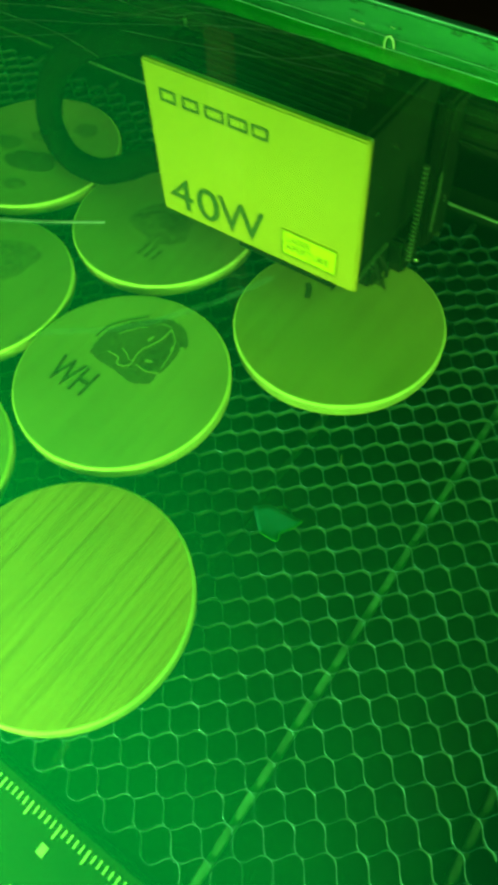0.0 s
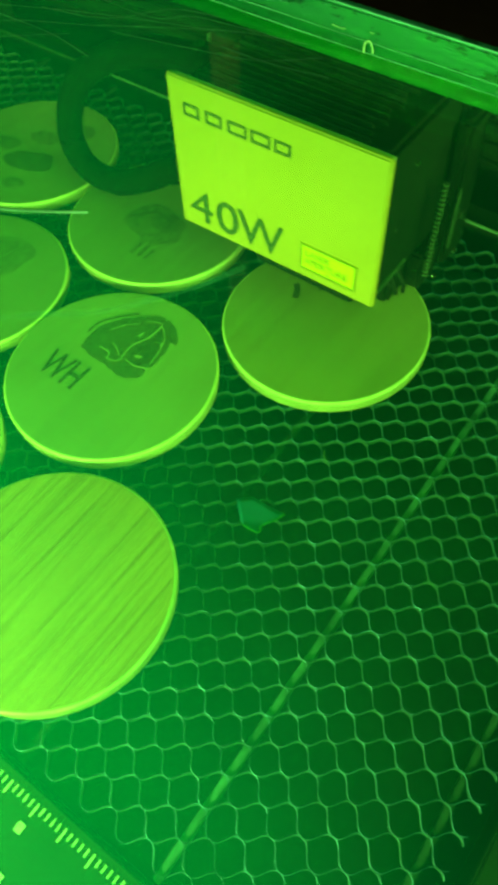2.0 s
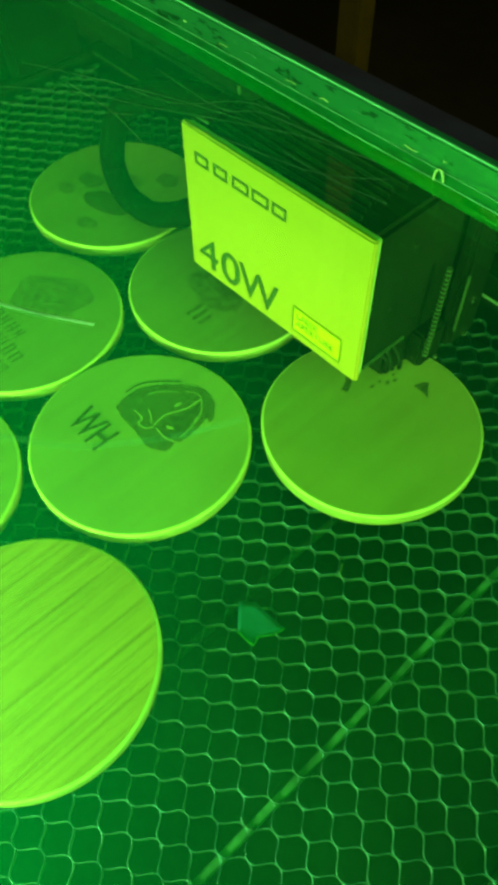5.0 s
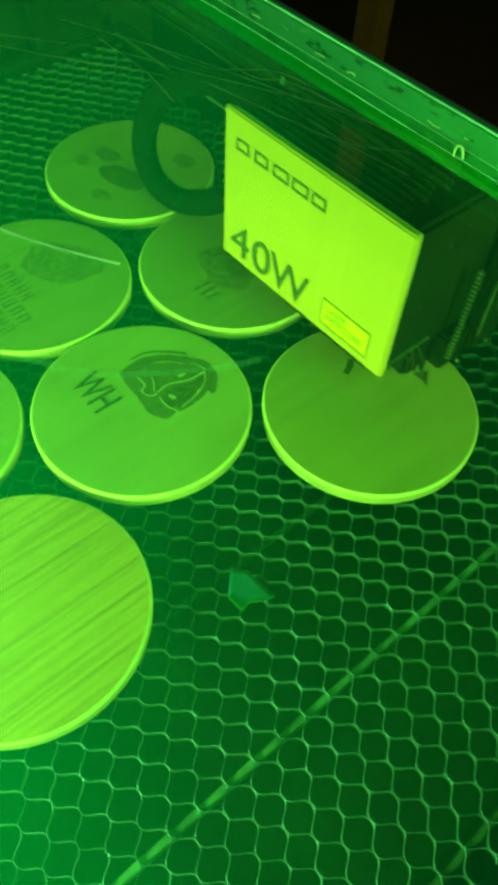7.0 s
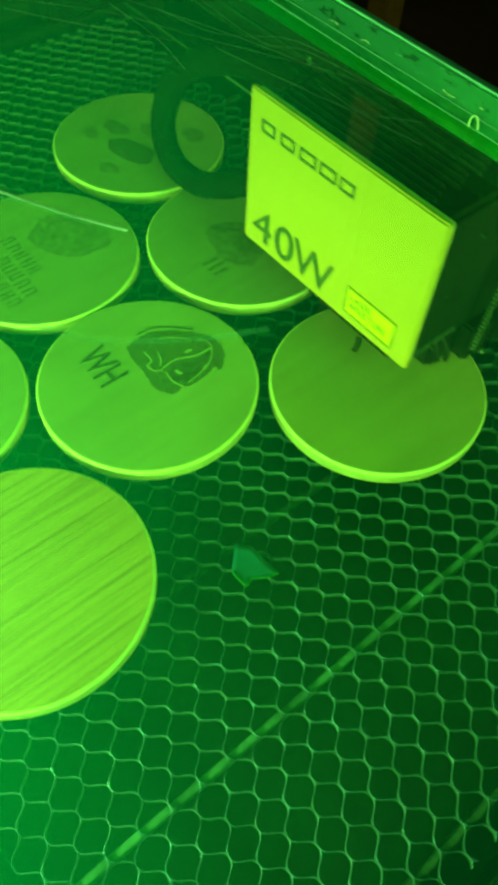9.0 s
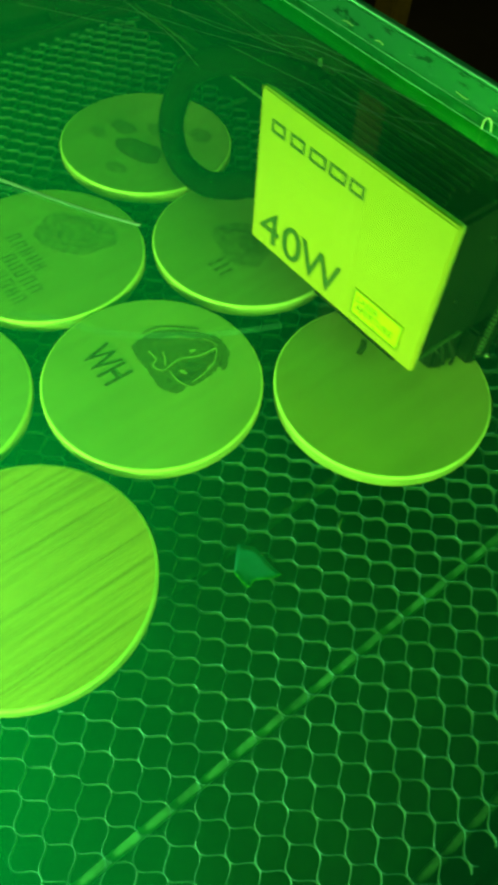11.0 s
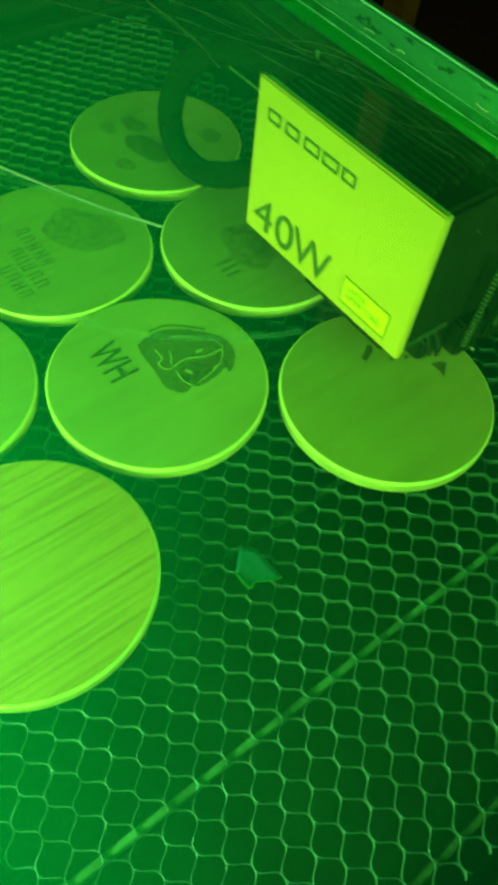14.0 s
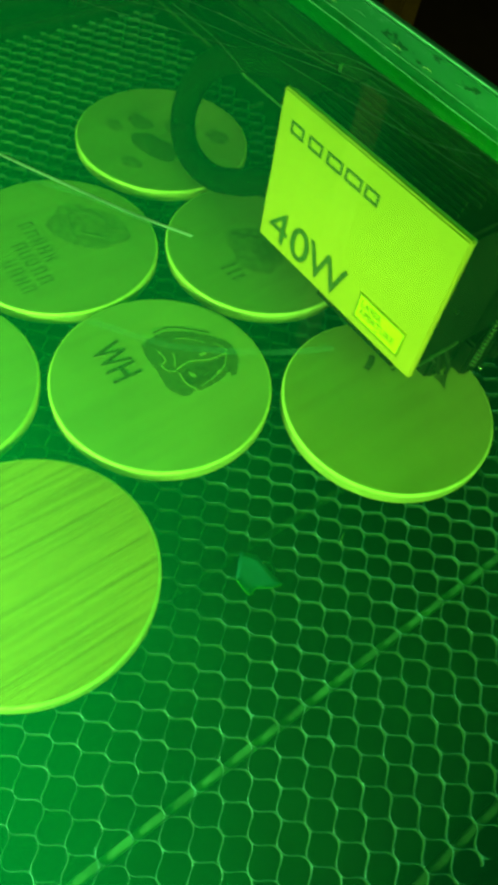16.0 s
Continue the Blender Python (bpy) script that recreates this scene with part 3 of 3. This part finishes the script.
def coasters():
    group = "coasters on the bed"
    spots = {"a": (0.0007, -0.0007), "b": (0.0658, 0.0813), "c": (0.0515, -0.0936), "d": (-0.0484, 0.0931), "e": (-0.1000, 0.0027), "f": (-0.1510, 0.0986), "g": (-0.0507, -0.0902)}
    labels = {"a": "round pale wooden coaster engraved with two letters and a picture", "b": "round wooden coaster toned darker for shade, being engraved under the laser head",
              "c": "blank round wooden coaster with dark grain stripes", "d": "round wooden coaster with a faint engraving beneath the head",
              "e": "round wooden coaster engraved with a picture and lines of writing", "f": "round wooden coaster engraved with dark patches, at the bed's rear",
              "g": "blank round pale wooden coaster at the edge of the group"}
    made = {}
    for k, (x, y) in spots.items():
        ob = coaster_blank({"c": M_WOOD_STRIPED, "b": M_WOOD_SHADED, "d": M_WOOD_DIM, "e": M_WOOD_DIM, "f": M_WOOD_DIM}.get(k, M_WOOD))
        ob.location = (x, y, 0.0)
        made[k] = tagged(ob, labels[k], "", group)
    a = made["a"]
    lettering("lettering", "WH", 0.0200, 0.0002, M_BURN, a, pose(-0.0302, -0.0198, THICK), "two burnt capital letters", 1.0, 0.0002, (0.0222, 0.0147))
    animal_picture(a)
    b = made["b"]
    part("burnt_mark", tube(spline([(-0.0255, 0.0125, THICK), (-0.0225, 0.009, THICK), (-0.0205, 0.004, THICK)], 6), 0.0016, 8, 0.12), M_BURN, b)
    part("burnt_mark", outline_solid([(-0.0004, 0.0296), (0.0012, 0.0345), (0.0034, 0.0366), (0.0052, 0.0335), (0.0092, 0.0288), (0.0045, 0.0300)], THICK - 0.0005, THICK + 0.00016), M_BURN, b)
    rnd = random.Random(3)
    for x, y in ((-0.0130, 0.0203), (-0.0113, 0.0282), (-0.0134, 0.0153), (-0.0085, 0.0262), (-0.0100, 0.0225)):
        w = rnd.uniform(0.0006, 0.0011)
        part("scorch_speck", outline_solid([(x + w * rnd.uniform(0.7, 1.3) * math.cos(a), y + 1.4 * w * rnd.uniform(0.7, 1.3) * math.sin(a)) for a in (k * 0.9 for k in range(7))], THICK - 0.0005, THICK + 0.00014), M_BURN_MID, b)
    burnt_picture(made["d"], 0.001, -0.005, 0.0180, 0.0135, M_BURN_FAINT, 11, 5, M_BURN_MID)
    burnt_picture(made["d"], 0.005, -0.001, 0.0090, 0.0070, M_BURN_PALE, 12, 2, M_BURN_MID)
    text_bars(made["d"], ((0.0035, -0.0290, 0.0022, 0.010), (0.0080, -0.0290, 0.0022, 0.010), (0.0125, -0.0285, 0.0020, 0.008)), M_BURN_PALE)
    burnt_picture(made["e"], -0.003, 0.0185, 0.0215, 0.0150, M_BURN_FAINT, 15, 9, M_BURN_PALE, 0.5)
    rnd = random.Random(8)
    marks = []
    for row, (x0, y0, n) in enumerate(((-0.0200, -0.0120, 5), (-0.0080, -0.0215, 5), (0.0010, -0.0315, 4))):
        for i in range(n):
            x, w = x0 + 0.0066 * i, rnd.uniform(0.0011, 0.0016)
            h = rnd.uniform(0.0070, 0.0080)
            marks += [(x, y0, w, h), (x + 0.0030 + rnd.uniform(-0.0004, 0.0004), y0, w, h)]
            marks += [(x + w, y0 + rnd.choice((0.0, 0.0030, h - 0.0012)), 0.0016, 0.0012)]
    text_bars(made["e"], marks, M_BURN_PALE)
    # a large dark blotch with paler ones round it
    for x, y, rx, ry, mat, seed in ((0.0060, -0.0095, 0.0155, 0.0090, M_BURN_MID, 21), (-0.0180, -0.0040, 0.0085, 0.0060, M_BURN_PALE, 25), (-0.0225, -0.0190, 0.0060, 0.0045, M_BURN_FAINT, 29),
                                    (0.0120, -0.0290, 0.0070, 0.0045, M_BURN_FAINT, 31), (0.0140, 0.0290, 0.0075, 0.0060, M_BURN_PALE, 33), (-0.0020, 0.0120, 0.0100, 0.0060, M_BURN_FAINT, 35)):
        burnt_picture(made["f"], x, y, rx, ry, mat, seed, 3 if mat is M_BURN_MID else 1, M_BURN_PALE, 0.25)


# ---- small things on the bed ----
def scraps():
    bm = bmesh.new()
    rim = [(-0.0095, 0.002), (-0.0045, 0.0065), (0.0055, 0.0068), (0.0112, 0.0072), (0.0102, 0.0030), (0.0068, -0.0022), (0.0075, -0.0062), (-0.0005, -0.0068)]
    mid = bm.verts.new((0.001, 0.0005, 0.0008))
    outer = [bm.verts.new((x, y, 0.0009 + 0.0004 * max(0, -y / 0.0068) ** 2 + 0.0006 * max(0, x / 0.011) ** 3)) for x, y in rim]
    for p, q in zip(outer, outer[1:] + outer[:1]):
        bm.faces.new((mid, p, q))
    bmesh.ops.subdivide_edges(bm, edges=bm.edges, cuts=2, use_grid_fill=True, smooth=0.4)
    bmesh.ops.recalc_face_normals(bm, faces=bm.faces)
    bmesh.ops.solidify(bm, geom=bm.faces, thickness=0.0004)
    f = thing("film_scrap", "torn scrap of blue-green plastic film on the honeycomb", "scrap", (0.0965, -0.0215, 0.0))
    part("film", bm, M_TAPE, f, smooth=True)
    rimline = [Vector((x, y, 0.0011 + 0.0004 * max(0, -y / 0.0068) ** 2 + 0.0006 * max(0, x / 0.011) ** 3)) for x, y in rim[3:]]
    part("curled_edge", tube(spline(rimline, 5), 0.0003, 6), M_FINE, f, "pale curled edge")
    lint = thing("fibre", "pale curled fibre caught on the honeycomb", "fibre", (0.1060, 0.0195, 0.0))
    part("strand", tube(spline([(-0.0022, 0.0030, 0.0006), (-0.0010, 0.0008, 0.0012), (0.0000, -0.0010, 0.0009), (0.0020, -0.0017, 0.0004)], 6), 0.00024, 6), M_LINT, lint)
    chip = thing("acrylic_chip", "small clear plastic offcut with pale broken edges", "offcut", (0.165, 0.0935, 0.0))
    rim = [(-0.0060, -0.0020), (-0.0040, 0.0035), (0.0020, 0.0062), (0.0075, 0.0030), (0.0050, -0.0050), (-0.0010, -0.0060)]
    part("flake", outline_solid(rim, 0.0003, 0.0011), M_TAPE_CLEAR, chip)
    part("broken_edge", tube([(x, y, 0.0012) for x, y in rim[4:] + rim[:4]], 0.00035, 6), M_LIP_EDGE, chip, "pale broken edge")


# ---- the laser head ----
HW, HZ, HH = 0.0990, 0.0484, 0.0696   # front cover: width, height of its lower edge, height


def laser_head():
    h = thing("laser_head", "black laser module with a white front cover, hanging on the gantry", "laser head", (-0.0182, 0.0636, 0.0))
    cover = part("front_cover", boxed((0, 0, HZ), (HW, 0.0028, HZ + HH), 0.0007), M_COVER, h, "white front cover")
    part("cover_back", boxed((0.0012, 0.0029, HZ + 0.0012), (HW - 0.0012, 0.0050, HZ + HH - 0.0012), 0.0004), M_COVER_EDGE, h)
    # wordmark drawn as plain hollow bars
    for k, w in enumerate((0.0078, 0.0080, 0.0090, 0.0090, 0.0075)):
        x = 0.0075 + 0.0108 * k
        bm = bmesh.new()
        for lo, hi in (((x, 0.0548), (x + w, 0.0559)), ((x, 0.0590), (x + w, 0.0601)), ((x, 0.0559), (x + 0.0011, 0.0590)), ((x + w - 0.0011, 0.0559), (x + w, 0.0590))):
            box(bm, (lo[0], -0.0003, HZ + lo[1]), (hi[0], 0.0001, HZ + hi[1]))
        part("mark_frame", bm, M_PRINT, cover)
    for text, x, wide, bold in (("4", 0.0053, 1.15, 0.0), ("0", 0.0194, 1.14, 0.0001), ("W", 0.0318, 0.97, 0.0001)):
        lettering("power_text", text, 0.0230, 0.0002, M_PRINT, cover, pose(x, -0.0002, HZ + 0.0045, 90), "dark printed power rating", wide, bold)
    st = part("warning_sticker", boxed((0.0640, -0.0004, HZ + 0.0052), (0.0905, 0.0001, HZ + 0.0182), 0.0001), M_LABEL, cover, "yellow laser warning sticker")
    for lo, hi in (((0.0640, 0.0176), (0.0905, 0.0182)), ((0.0640, 0.0052), (0.0905, 0.0058)), ((0.0640, 0.0058), (0.0646, 0.0176)), ((0.0899, 0.0058), (0.0905, 0.0176))):
        part("border", boxed((lo[0], -0.0007, HZ + lo[1]), (hi[0], -0.0005, HZ + hi[1])), M_LABEL_INK, st)
    for text, z in (("LASER", 0.0126), ("APERTURE", 0.0085)):
        lettering("sticker_text", text, 0.0044, 0.0001, M_LABEL_INK, st, pose(0.0660, -0.0005, HZ + z, 90))
    part("sticker_dot", boxed((0.0770, -0.0007, HZ + 0.0068), (0.0778, -0.0005, HZ + 0.0075)), M_LABEL_INK, st)
    body = part("body", boxed((0.003, 0.0051, 0.043), (HW - 0.004, 0.066, 0.1140), 0.002), M_BLACK, h, "black anodised module body")
    for k in range(14):
        y = 0.009 + 0.0039 * k
        part("cooling_rib", boxed((0.008, y, 0.1141), (HW - 0.014 - 0.0016 * (k % 3), y + 0.0008, 0.1160), 0.0002), M_RIB, body)
    part("motor_block", boxed((0.012, 0.0665, 0.030), (HW - 0.002, 0.0735, 0.108), 0.002), M_BLACK_MATT, h)
    lower = bmesh.new()
    box(lower, (0.030, 0.012, 0.030), (0.084, 0.060, 0.0428), 0.002)
    box(lower, (0.070, 0.030, 0.020), (0.092, 0.062, 0.0425), 0.002)
    part("lower_guard", lower, M_BLACK_MATT, h)
    noz = bmesh.new()
    r = bmesh.ops.create_cone(noz, cap_ends=True, segments=24, radius1=0.0035, radius2=0.010, depth=0.016)
    for v in r["verts"]:
        v.co += Vector((0.060, 0.036, 0.022))
    part("nozzle", noz, M_BLACK, h)
    part("cable_bracket", boxed((HW - 0.008, 0.044, 0.0225), (HW + 0.0012, 0.0595, 0.0425), 0.0015), M_BLACK_MATT, h)
    for keys in (((0.086, 0.031, 0.0435), (0.092, 0.031, 0.037), (0.0955, 0.031, 0.029)), ((0.090, 0.033, 0.0435), (0.097, 0.033, 0.036), (0.0975, 0.033, 0.030)), ((0.080, 0.030, 0.0435), (0.085, 0.030, 0.036), (0.093, 0.030, 0.034))):
        part("wire_end", tube(spline(keys, 5), 0.0011, 6), M_BLACK_MATT, h)
    # side column with ribbed cable, plate and screws
    part("side_column", boxed((HW - 0.003, 0.060, 0.026), (HW + 0.004, 0.080, 0.100), 0.002), M_BLACK_MATT, h)
    cable = [(HW + 0.0030, 0.0445 + 0.0015 * t, 0.034 + 0.047 * t) for t in (0, 0.25, 0.5, 0.75, 1)]
    core = part("ribbed_cable", tube(spline(cable, 6), 0.0011, 8), M_BLACK_MATT, h)
    ring = bmesh.new()
    cyl(ring, 0.0013, -0.0004, 0.0004, seg=12)
    me = mesh_of(ring, "cable_ring", M_RING)
    for k in range(22):
        t = k / 21
        ob = new("cable_ring", me)
        ob.parent = core
        ob.location = (HW + 0.0030, 0.0445 + 0.0015 * t, 0.034 + 0.047 * t)
        ob.rotation_euler = (-0.03, 0, 0)
    part("cable_clip", boxed((HW + 0.0041, 0.0600, 0.038), (HW + 0.0052, 0.0612, 0.070), 0.0004), M_RING, h)
    # horizontal glint low on the body, drawn as a pale strip
    part("glint_strip", boxed((HW - 0.0042, 0.008, 0.0470), (HW - 0.0028, 0.034, 0.0484), 0.0004), M_RING, h, "pale strip for a horizontal glint")
    for y, z, s in ((0.020, 0.073, 0.0011), (0.0703, 0.0504, 0.0017), (0.0725, 0.0225, 0.0013), (0.052, 0.0245, 0.0012), (0.030, 0.098, 0.0010)):
        x = HW - 0.0042 if y < 0.045 else HW + 0.0038
        y = min(y, 0.078)
        part("screw", cyl(bmesh.new(), s, x, x + 0.0012, "x", 12, (y, max(z, 0.028))), M_STEEL, h)
    # air hose that loops out beside the body
    hose = [(0.006, 0.030, 0.0535), (-0.029, 0.028, 0.0452), (-0.048, 0.027, 0.0333), (-0.072, 0.027, 0.0212), (-0.0932, 0.0265, 0.0233), (-0.0995, 0.0265, 0.042), (-0.087, 0.0268, 0.070), (-0.064, 0.027, 0.090), (-0.034, 0.029, 0.102), (0.000, 0.034, 0.104), (0.008, 0.036, 0.104)]
    part("air_hose", tube(spline(hose, 10), 0.0067, 20), M_HOSE, h, "looped black air hose", smooth=True)
    # clamp added to carry a pale speck that stands for a glint
    clamp = part("hose_clamp", cyl(bmesh.new(), 0.0072, -0.0125, -0.0080, "x", 24, (0.0330, 0.1036), 0.0004), M_BLACK, h, "added black hose clamp")
    part("glint_speck", boxed((-0.0106, 0.0385, 0.1075), (-0.0093, 0.0397, 0.1120), 0.0003), M_LIP_EDGE, clamp, "pale speck for a bright glint")
    return h


# ---- the lid over the bed ----
LID_Z, LID_Y = 0.1480, 0.0630


def lid():
    d = thing("lid", "transparent green acrylic lid with a glossy thick rear edge", "lid", (0, 0, LID_Z))
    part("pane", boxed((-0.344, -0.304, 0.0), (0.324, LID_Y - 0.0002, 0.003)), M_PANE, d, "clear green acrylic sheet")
    part("rear_lip", boxed((-0.344, LID_Y, -0.002), (0.324, LID_Y + 0.004, 0.0060), 0.0001), M_LIP, d, "smooth green edge strip")
    part("edge_strip", boxed((-0.344, LID_Y + 0.0001, 0.00605), (0.324, LID_Y + 0.004, 0.0140), 0.0004), M_EDGE, d, "glowing scuffed acrylic edge")
    # gleams along the lid's edges, drawn as thin lines of brighter green
    part("edge_line", tube([(-0.344, LID_Y + 0.0005, 0.0143), (0.324, LID_Y + 0.0005, 0.0143)], 0.00026, 8), M_ARRIS, d, "thin gleam line on the top arris")
    part("edge_line", tube([(-0.344, LID_Y - 0.0001, 0.0062), (0.324, LID_Y - 0.0001, 0.0062)], 0.00010, 8), M_ARRIS, d, "thin gleam line on the inner arris")
    part("gleam_line", tube(spline([(-0.344 + 0.0334 * k, LID_Y - 0.0004 - 0.0003 * math.sin(k * 1.7), 0.0031) for k in range(21)], 4), 0.00022, 6, 0.5), M_ARRIS, d, "thin uneven gleam line")
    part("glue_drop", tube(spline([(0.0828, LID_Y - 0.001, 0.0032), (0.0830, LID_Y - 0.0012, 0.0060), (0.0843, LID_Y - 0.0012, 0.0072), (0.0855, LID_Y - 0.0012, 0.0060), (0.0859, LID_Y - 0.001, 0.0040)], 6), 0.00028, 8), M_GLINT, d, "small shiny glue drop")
    rnd = random.Random(12)
    # small highlights along the inner line, drawn as lighter flecks
    for k in range(16):
        x, z = -0.13 + 0.0155 * k + rnd.uniform(-0.005, 0.005), rnd.uniform(0.0064, 0.0105)
        length, rise = rnd.uniform(0.0012, 0.0055), rnd.uniform(-0.0005, 0.0008)
        part("edge_fleck", tube(spline([(x, LID_Y - 0.0001, z), (x + length / 2, LID_Y - 0.0001, z + rise), (x + length, LID_Y - 0.0001, z + 0.4 * rise)], 4), rnd.uniform(0.00012, 0.00026), 6, 0.6), M_GLINT if k % 3 else M_BEAD, d, "tiny highlight drawn on the edge")
    bead = spline([(0.1262, LID_Y - 0.0012, 0.0052), (0.1275, LID_Y - 0.0014, 0.0068), (0.1310, LID_Y - 0.0014, 0.0074), (0.1375, LID_Y - 0.0014, 0.0070), (0.1440, LID_Y - 0.0012, 0.0056)], 6)
    gb = part("glue_bead", tube(bead, 0.0013, 10, 0.5), M_BEAD, d, "long smooth glue bead", smooth=True)
    # the bead's highlight, drawn as a pale line
    part("glint_edge", tube([(p.x, p.y - 0.0008, p.z + 0.0007) for p in bead[:14]], 0.00025, 6), M_GLINT, gb, "pale line for the bead's highlight")
    scratches(d)


def scratches(d):
    runs = ([(-0.053, -0.007), (-0.024, 0.0166), (-0.001, 0.028), (0.019, 0.039), (0.044, 0.0515), (0.066, 0.0571)], [(-0.051, 0.0146), (-0.023, 0.0272), (0.006, 0.0384), (0.037, 0.048)],
            [(-0.047, -0.0106), (-0.023, 0.0053), (-0.001, 0.0218)], [(0.0150, -0.0640), (0.0375, -0.0530), (0.0500, -0.0465), (0.0630, -0.0385)], [(0.009, 0.0298), (0.036, 0.0355), (0.0585, 0.0415), (0.074, 0.0533)],
            [(-0.031, 0.0182), (-0.007, 0.0185), (0.0134, 0.0151)], [(-0.021, 0.0287), (0.003, 0.0353), (0.017, 0.0508), (0.033, 0.0553)], [(0.044, 0.0417), (0.0625, 0.0421), (0.081, 0.0451)], [(-0.017, 0.044), (0.015, 0.0434), (0.027, 0.0514), (0.061, 0.0558)])
    for k, run in enumerate(runs):
        # run 3 is wider and brighter: the scratch's glare is put into its colour
        part("scratch", tube(spline([(x, y, 0.0031) for x, y in run], 8), 0.00013 if k != 3 else 0.00045, 6, 0.2), M_SCRATCH if k == 3 else M_FINE, d, "fine pale scratch")
    # soft reflections on the sheet, drawn as flat pale strips
    for wide, run in ((0.0008, [(0.0713, -0.0769), (0.0775, -0.0711), (0.0886, -0.0628), (0.0959, -0.0536), (0.1024, -0.0435), (0.1077, -0.0321)]), (0.0007, [(0.0279, -0.0619), (0.0397, -0.0532), (0.0531, -0.0458), (0.0627, -0.0410)])):
        part("glare_band", tube(spline([(x, y, 0.0034) for x, y in run], 8), wide, 6, 0.1), M_GLARE, d, "soft pale reflection band")


housing()
room()
bed()
coasters()
scraps()
lid()
head = laser_head()


def motions():
    rows = [
        (0, 0.0000), (0.1, 0.0142), (0.2, 0.0204), (0.3, 0.0094), (0.4, -0.0049), (0.5, -0.0130), (0.6, -0.0046), (0.7, 0.0099),
        (0.8, 0.0212), (0.9, 0.0142), (1, -0.0002), (1.1, -0.0137), (1.2, -0.0096), (1.3, 0.0051), (1.4, 0.0207), (1.5, 0.0199),
        (1.6, 0.0074), (1.7, -0.0066), (1.8, -0.0096), (1.9, 0.0024), (2, 0.0161), (2.1, 0.0247), (2.2, 0.0124), (2.4, -0.0109),
        (2.5, -0.0025), (2.7, 0.0259), (2.9, 0.0034), (3, -0.0107), (3.1, -0.0104), (3.3, 0.0169), (3.5, 0.0068), (3.7, -0.0084),
        (3.9, 0.0162), (4, 0.0215), (4.2, -0.0012), (4.3, -0.0112), (4.4, -0.0106), (4.5, 0.0017), (4.6, 0.0140), (4.7, 0.0177),
        (4.8, 0.0054), (4.9, -0.0069), (5, -0.0149), (5.1, -0.0026), (5.2, 0.0097), (5.3, 0.0220), (5.4, 0.0097), (5.5, -0.0026),
        (5.6, -0.0149), (5.7, -0.0069), (5.8, 0.0054), (5.9, 0.0177), (6, 0.0140), (6.1, 0.0017), (6.2, -0.0106), (6.3, -0.0112),
        (6.4, 0.0049), (6.5, 0.0183), (6.6, 0.0164), (6.7, 0.0029), (6.8, -0.0127), (6.9, -0.0162), (7, -0.0031), (7.1, 0.0086),
        (7.2, 0.0172), (7.3, 0.0069), (7.4, -0.0059), (7.5, -0.0181), (7.6, -0.0107), (7.7, 0.0041), (7.8, 0.0172), (7.9, 0.0127),
        (8, -0.0012), (8.1, -0.0142), (8.2, -0.0149), (8.3, -0.0014), (8.4, 0.0117), (8.5, 0.0208), (8.6, 0.0079), (8.7, -0.0071),
        (8.8, -0.0159), (8.9, -0.0091), (9, 0.0059), (9.1, 0.0189), (9.2, 0.0184), (9.3, 0.0043), (9.4, -0.0074), (9.5, -0.0148),
        (9.6, -0.0030), (9.7, 0.0088), (9.8, 0.0205), (9.9, 0.0117), (10, -0.0001), (10.1, -0.0118), (10.2, -0.0104), (10.3, 0.0014),
        (10.4, 0.0132), (10.5, 0.0191), (10.6, 0.0073), (10.7, -0.0045), (10.8, -0.0163), (10.9, -0.0060), (11, 0.0058), (11.1, 0.0176),
        (11.2, 0.0146), (11.3, 0.0029), (11.4, -0.0137), (11.5, -0.0162), (11.6, -0.0039), (11.7, 0.0114), (11.8, 0.0189), (11.9, 0.0066),
        (12, -0.0078), (12.1, -0.0194), (12.2, -0.0127), (12.3, 0.0026), (12.4, 0.0162), (12.5, 0.0184), (12.6, 0.0024), (12.7, -0.0144),
        (12.8, -0.0194), (12.9, -0.0084), (13, 0.0065), (13.1, 0.0184), (13.2, 0.0119), (13.3, -0.0044), (13.4, -0.0159), (13.5, -0.0164),
        (13.6, -0.0039), (13.7, 0.0114), (13.8, 0.0209), (13.9, 0.0086), (14, -0.0061), (14.1, -0.0184), (14.2, -0.0139), (14.3, 0.0019),
        (14.4, 0.0149), (14.5, 0.0189), (14.6, 0.0026), (14.7, -0.0117), (14.8, -0.0182), (14.9, -0.0076), (15, 0.0074), (15.1, 0.0192),
        (15.2, 0.0132), (15.3, -0.0006), (15.4, -0.0139), (15.5, -0.0179), (15.6, -0.0056), (15.7, 0.0064), (15.8, 0.0189), (15.9, 0.0074),
        (16, -0.0025),
    ]
    walk(head, [(t, pose(-0.0182 + x, 0.0636, 0.0)) for t, x in rows])


motions()
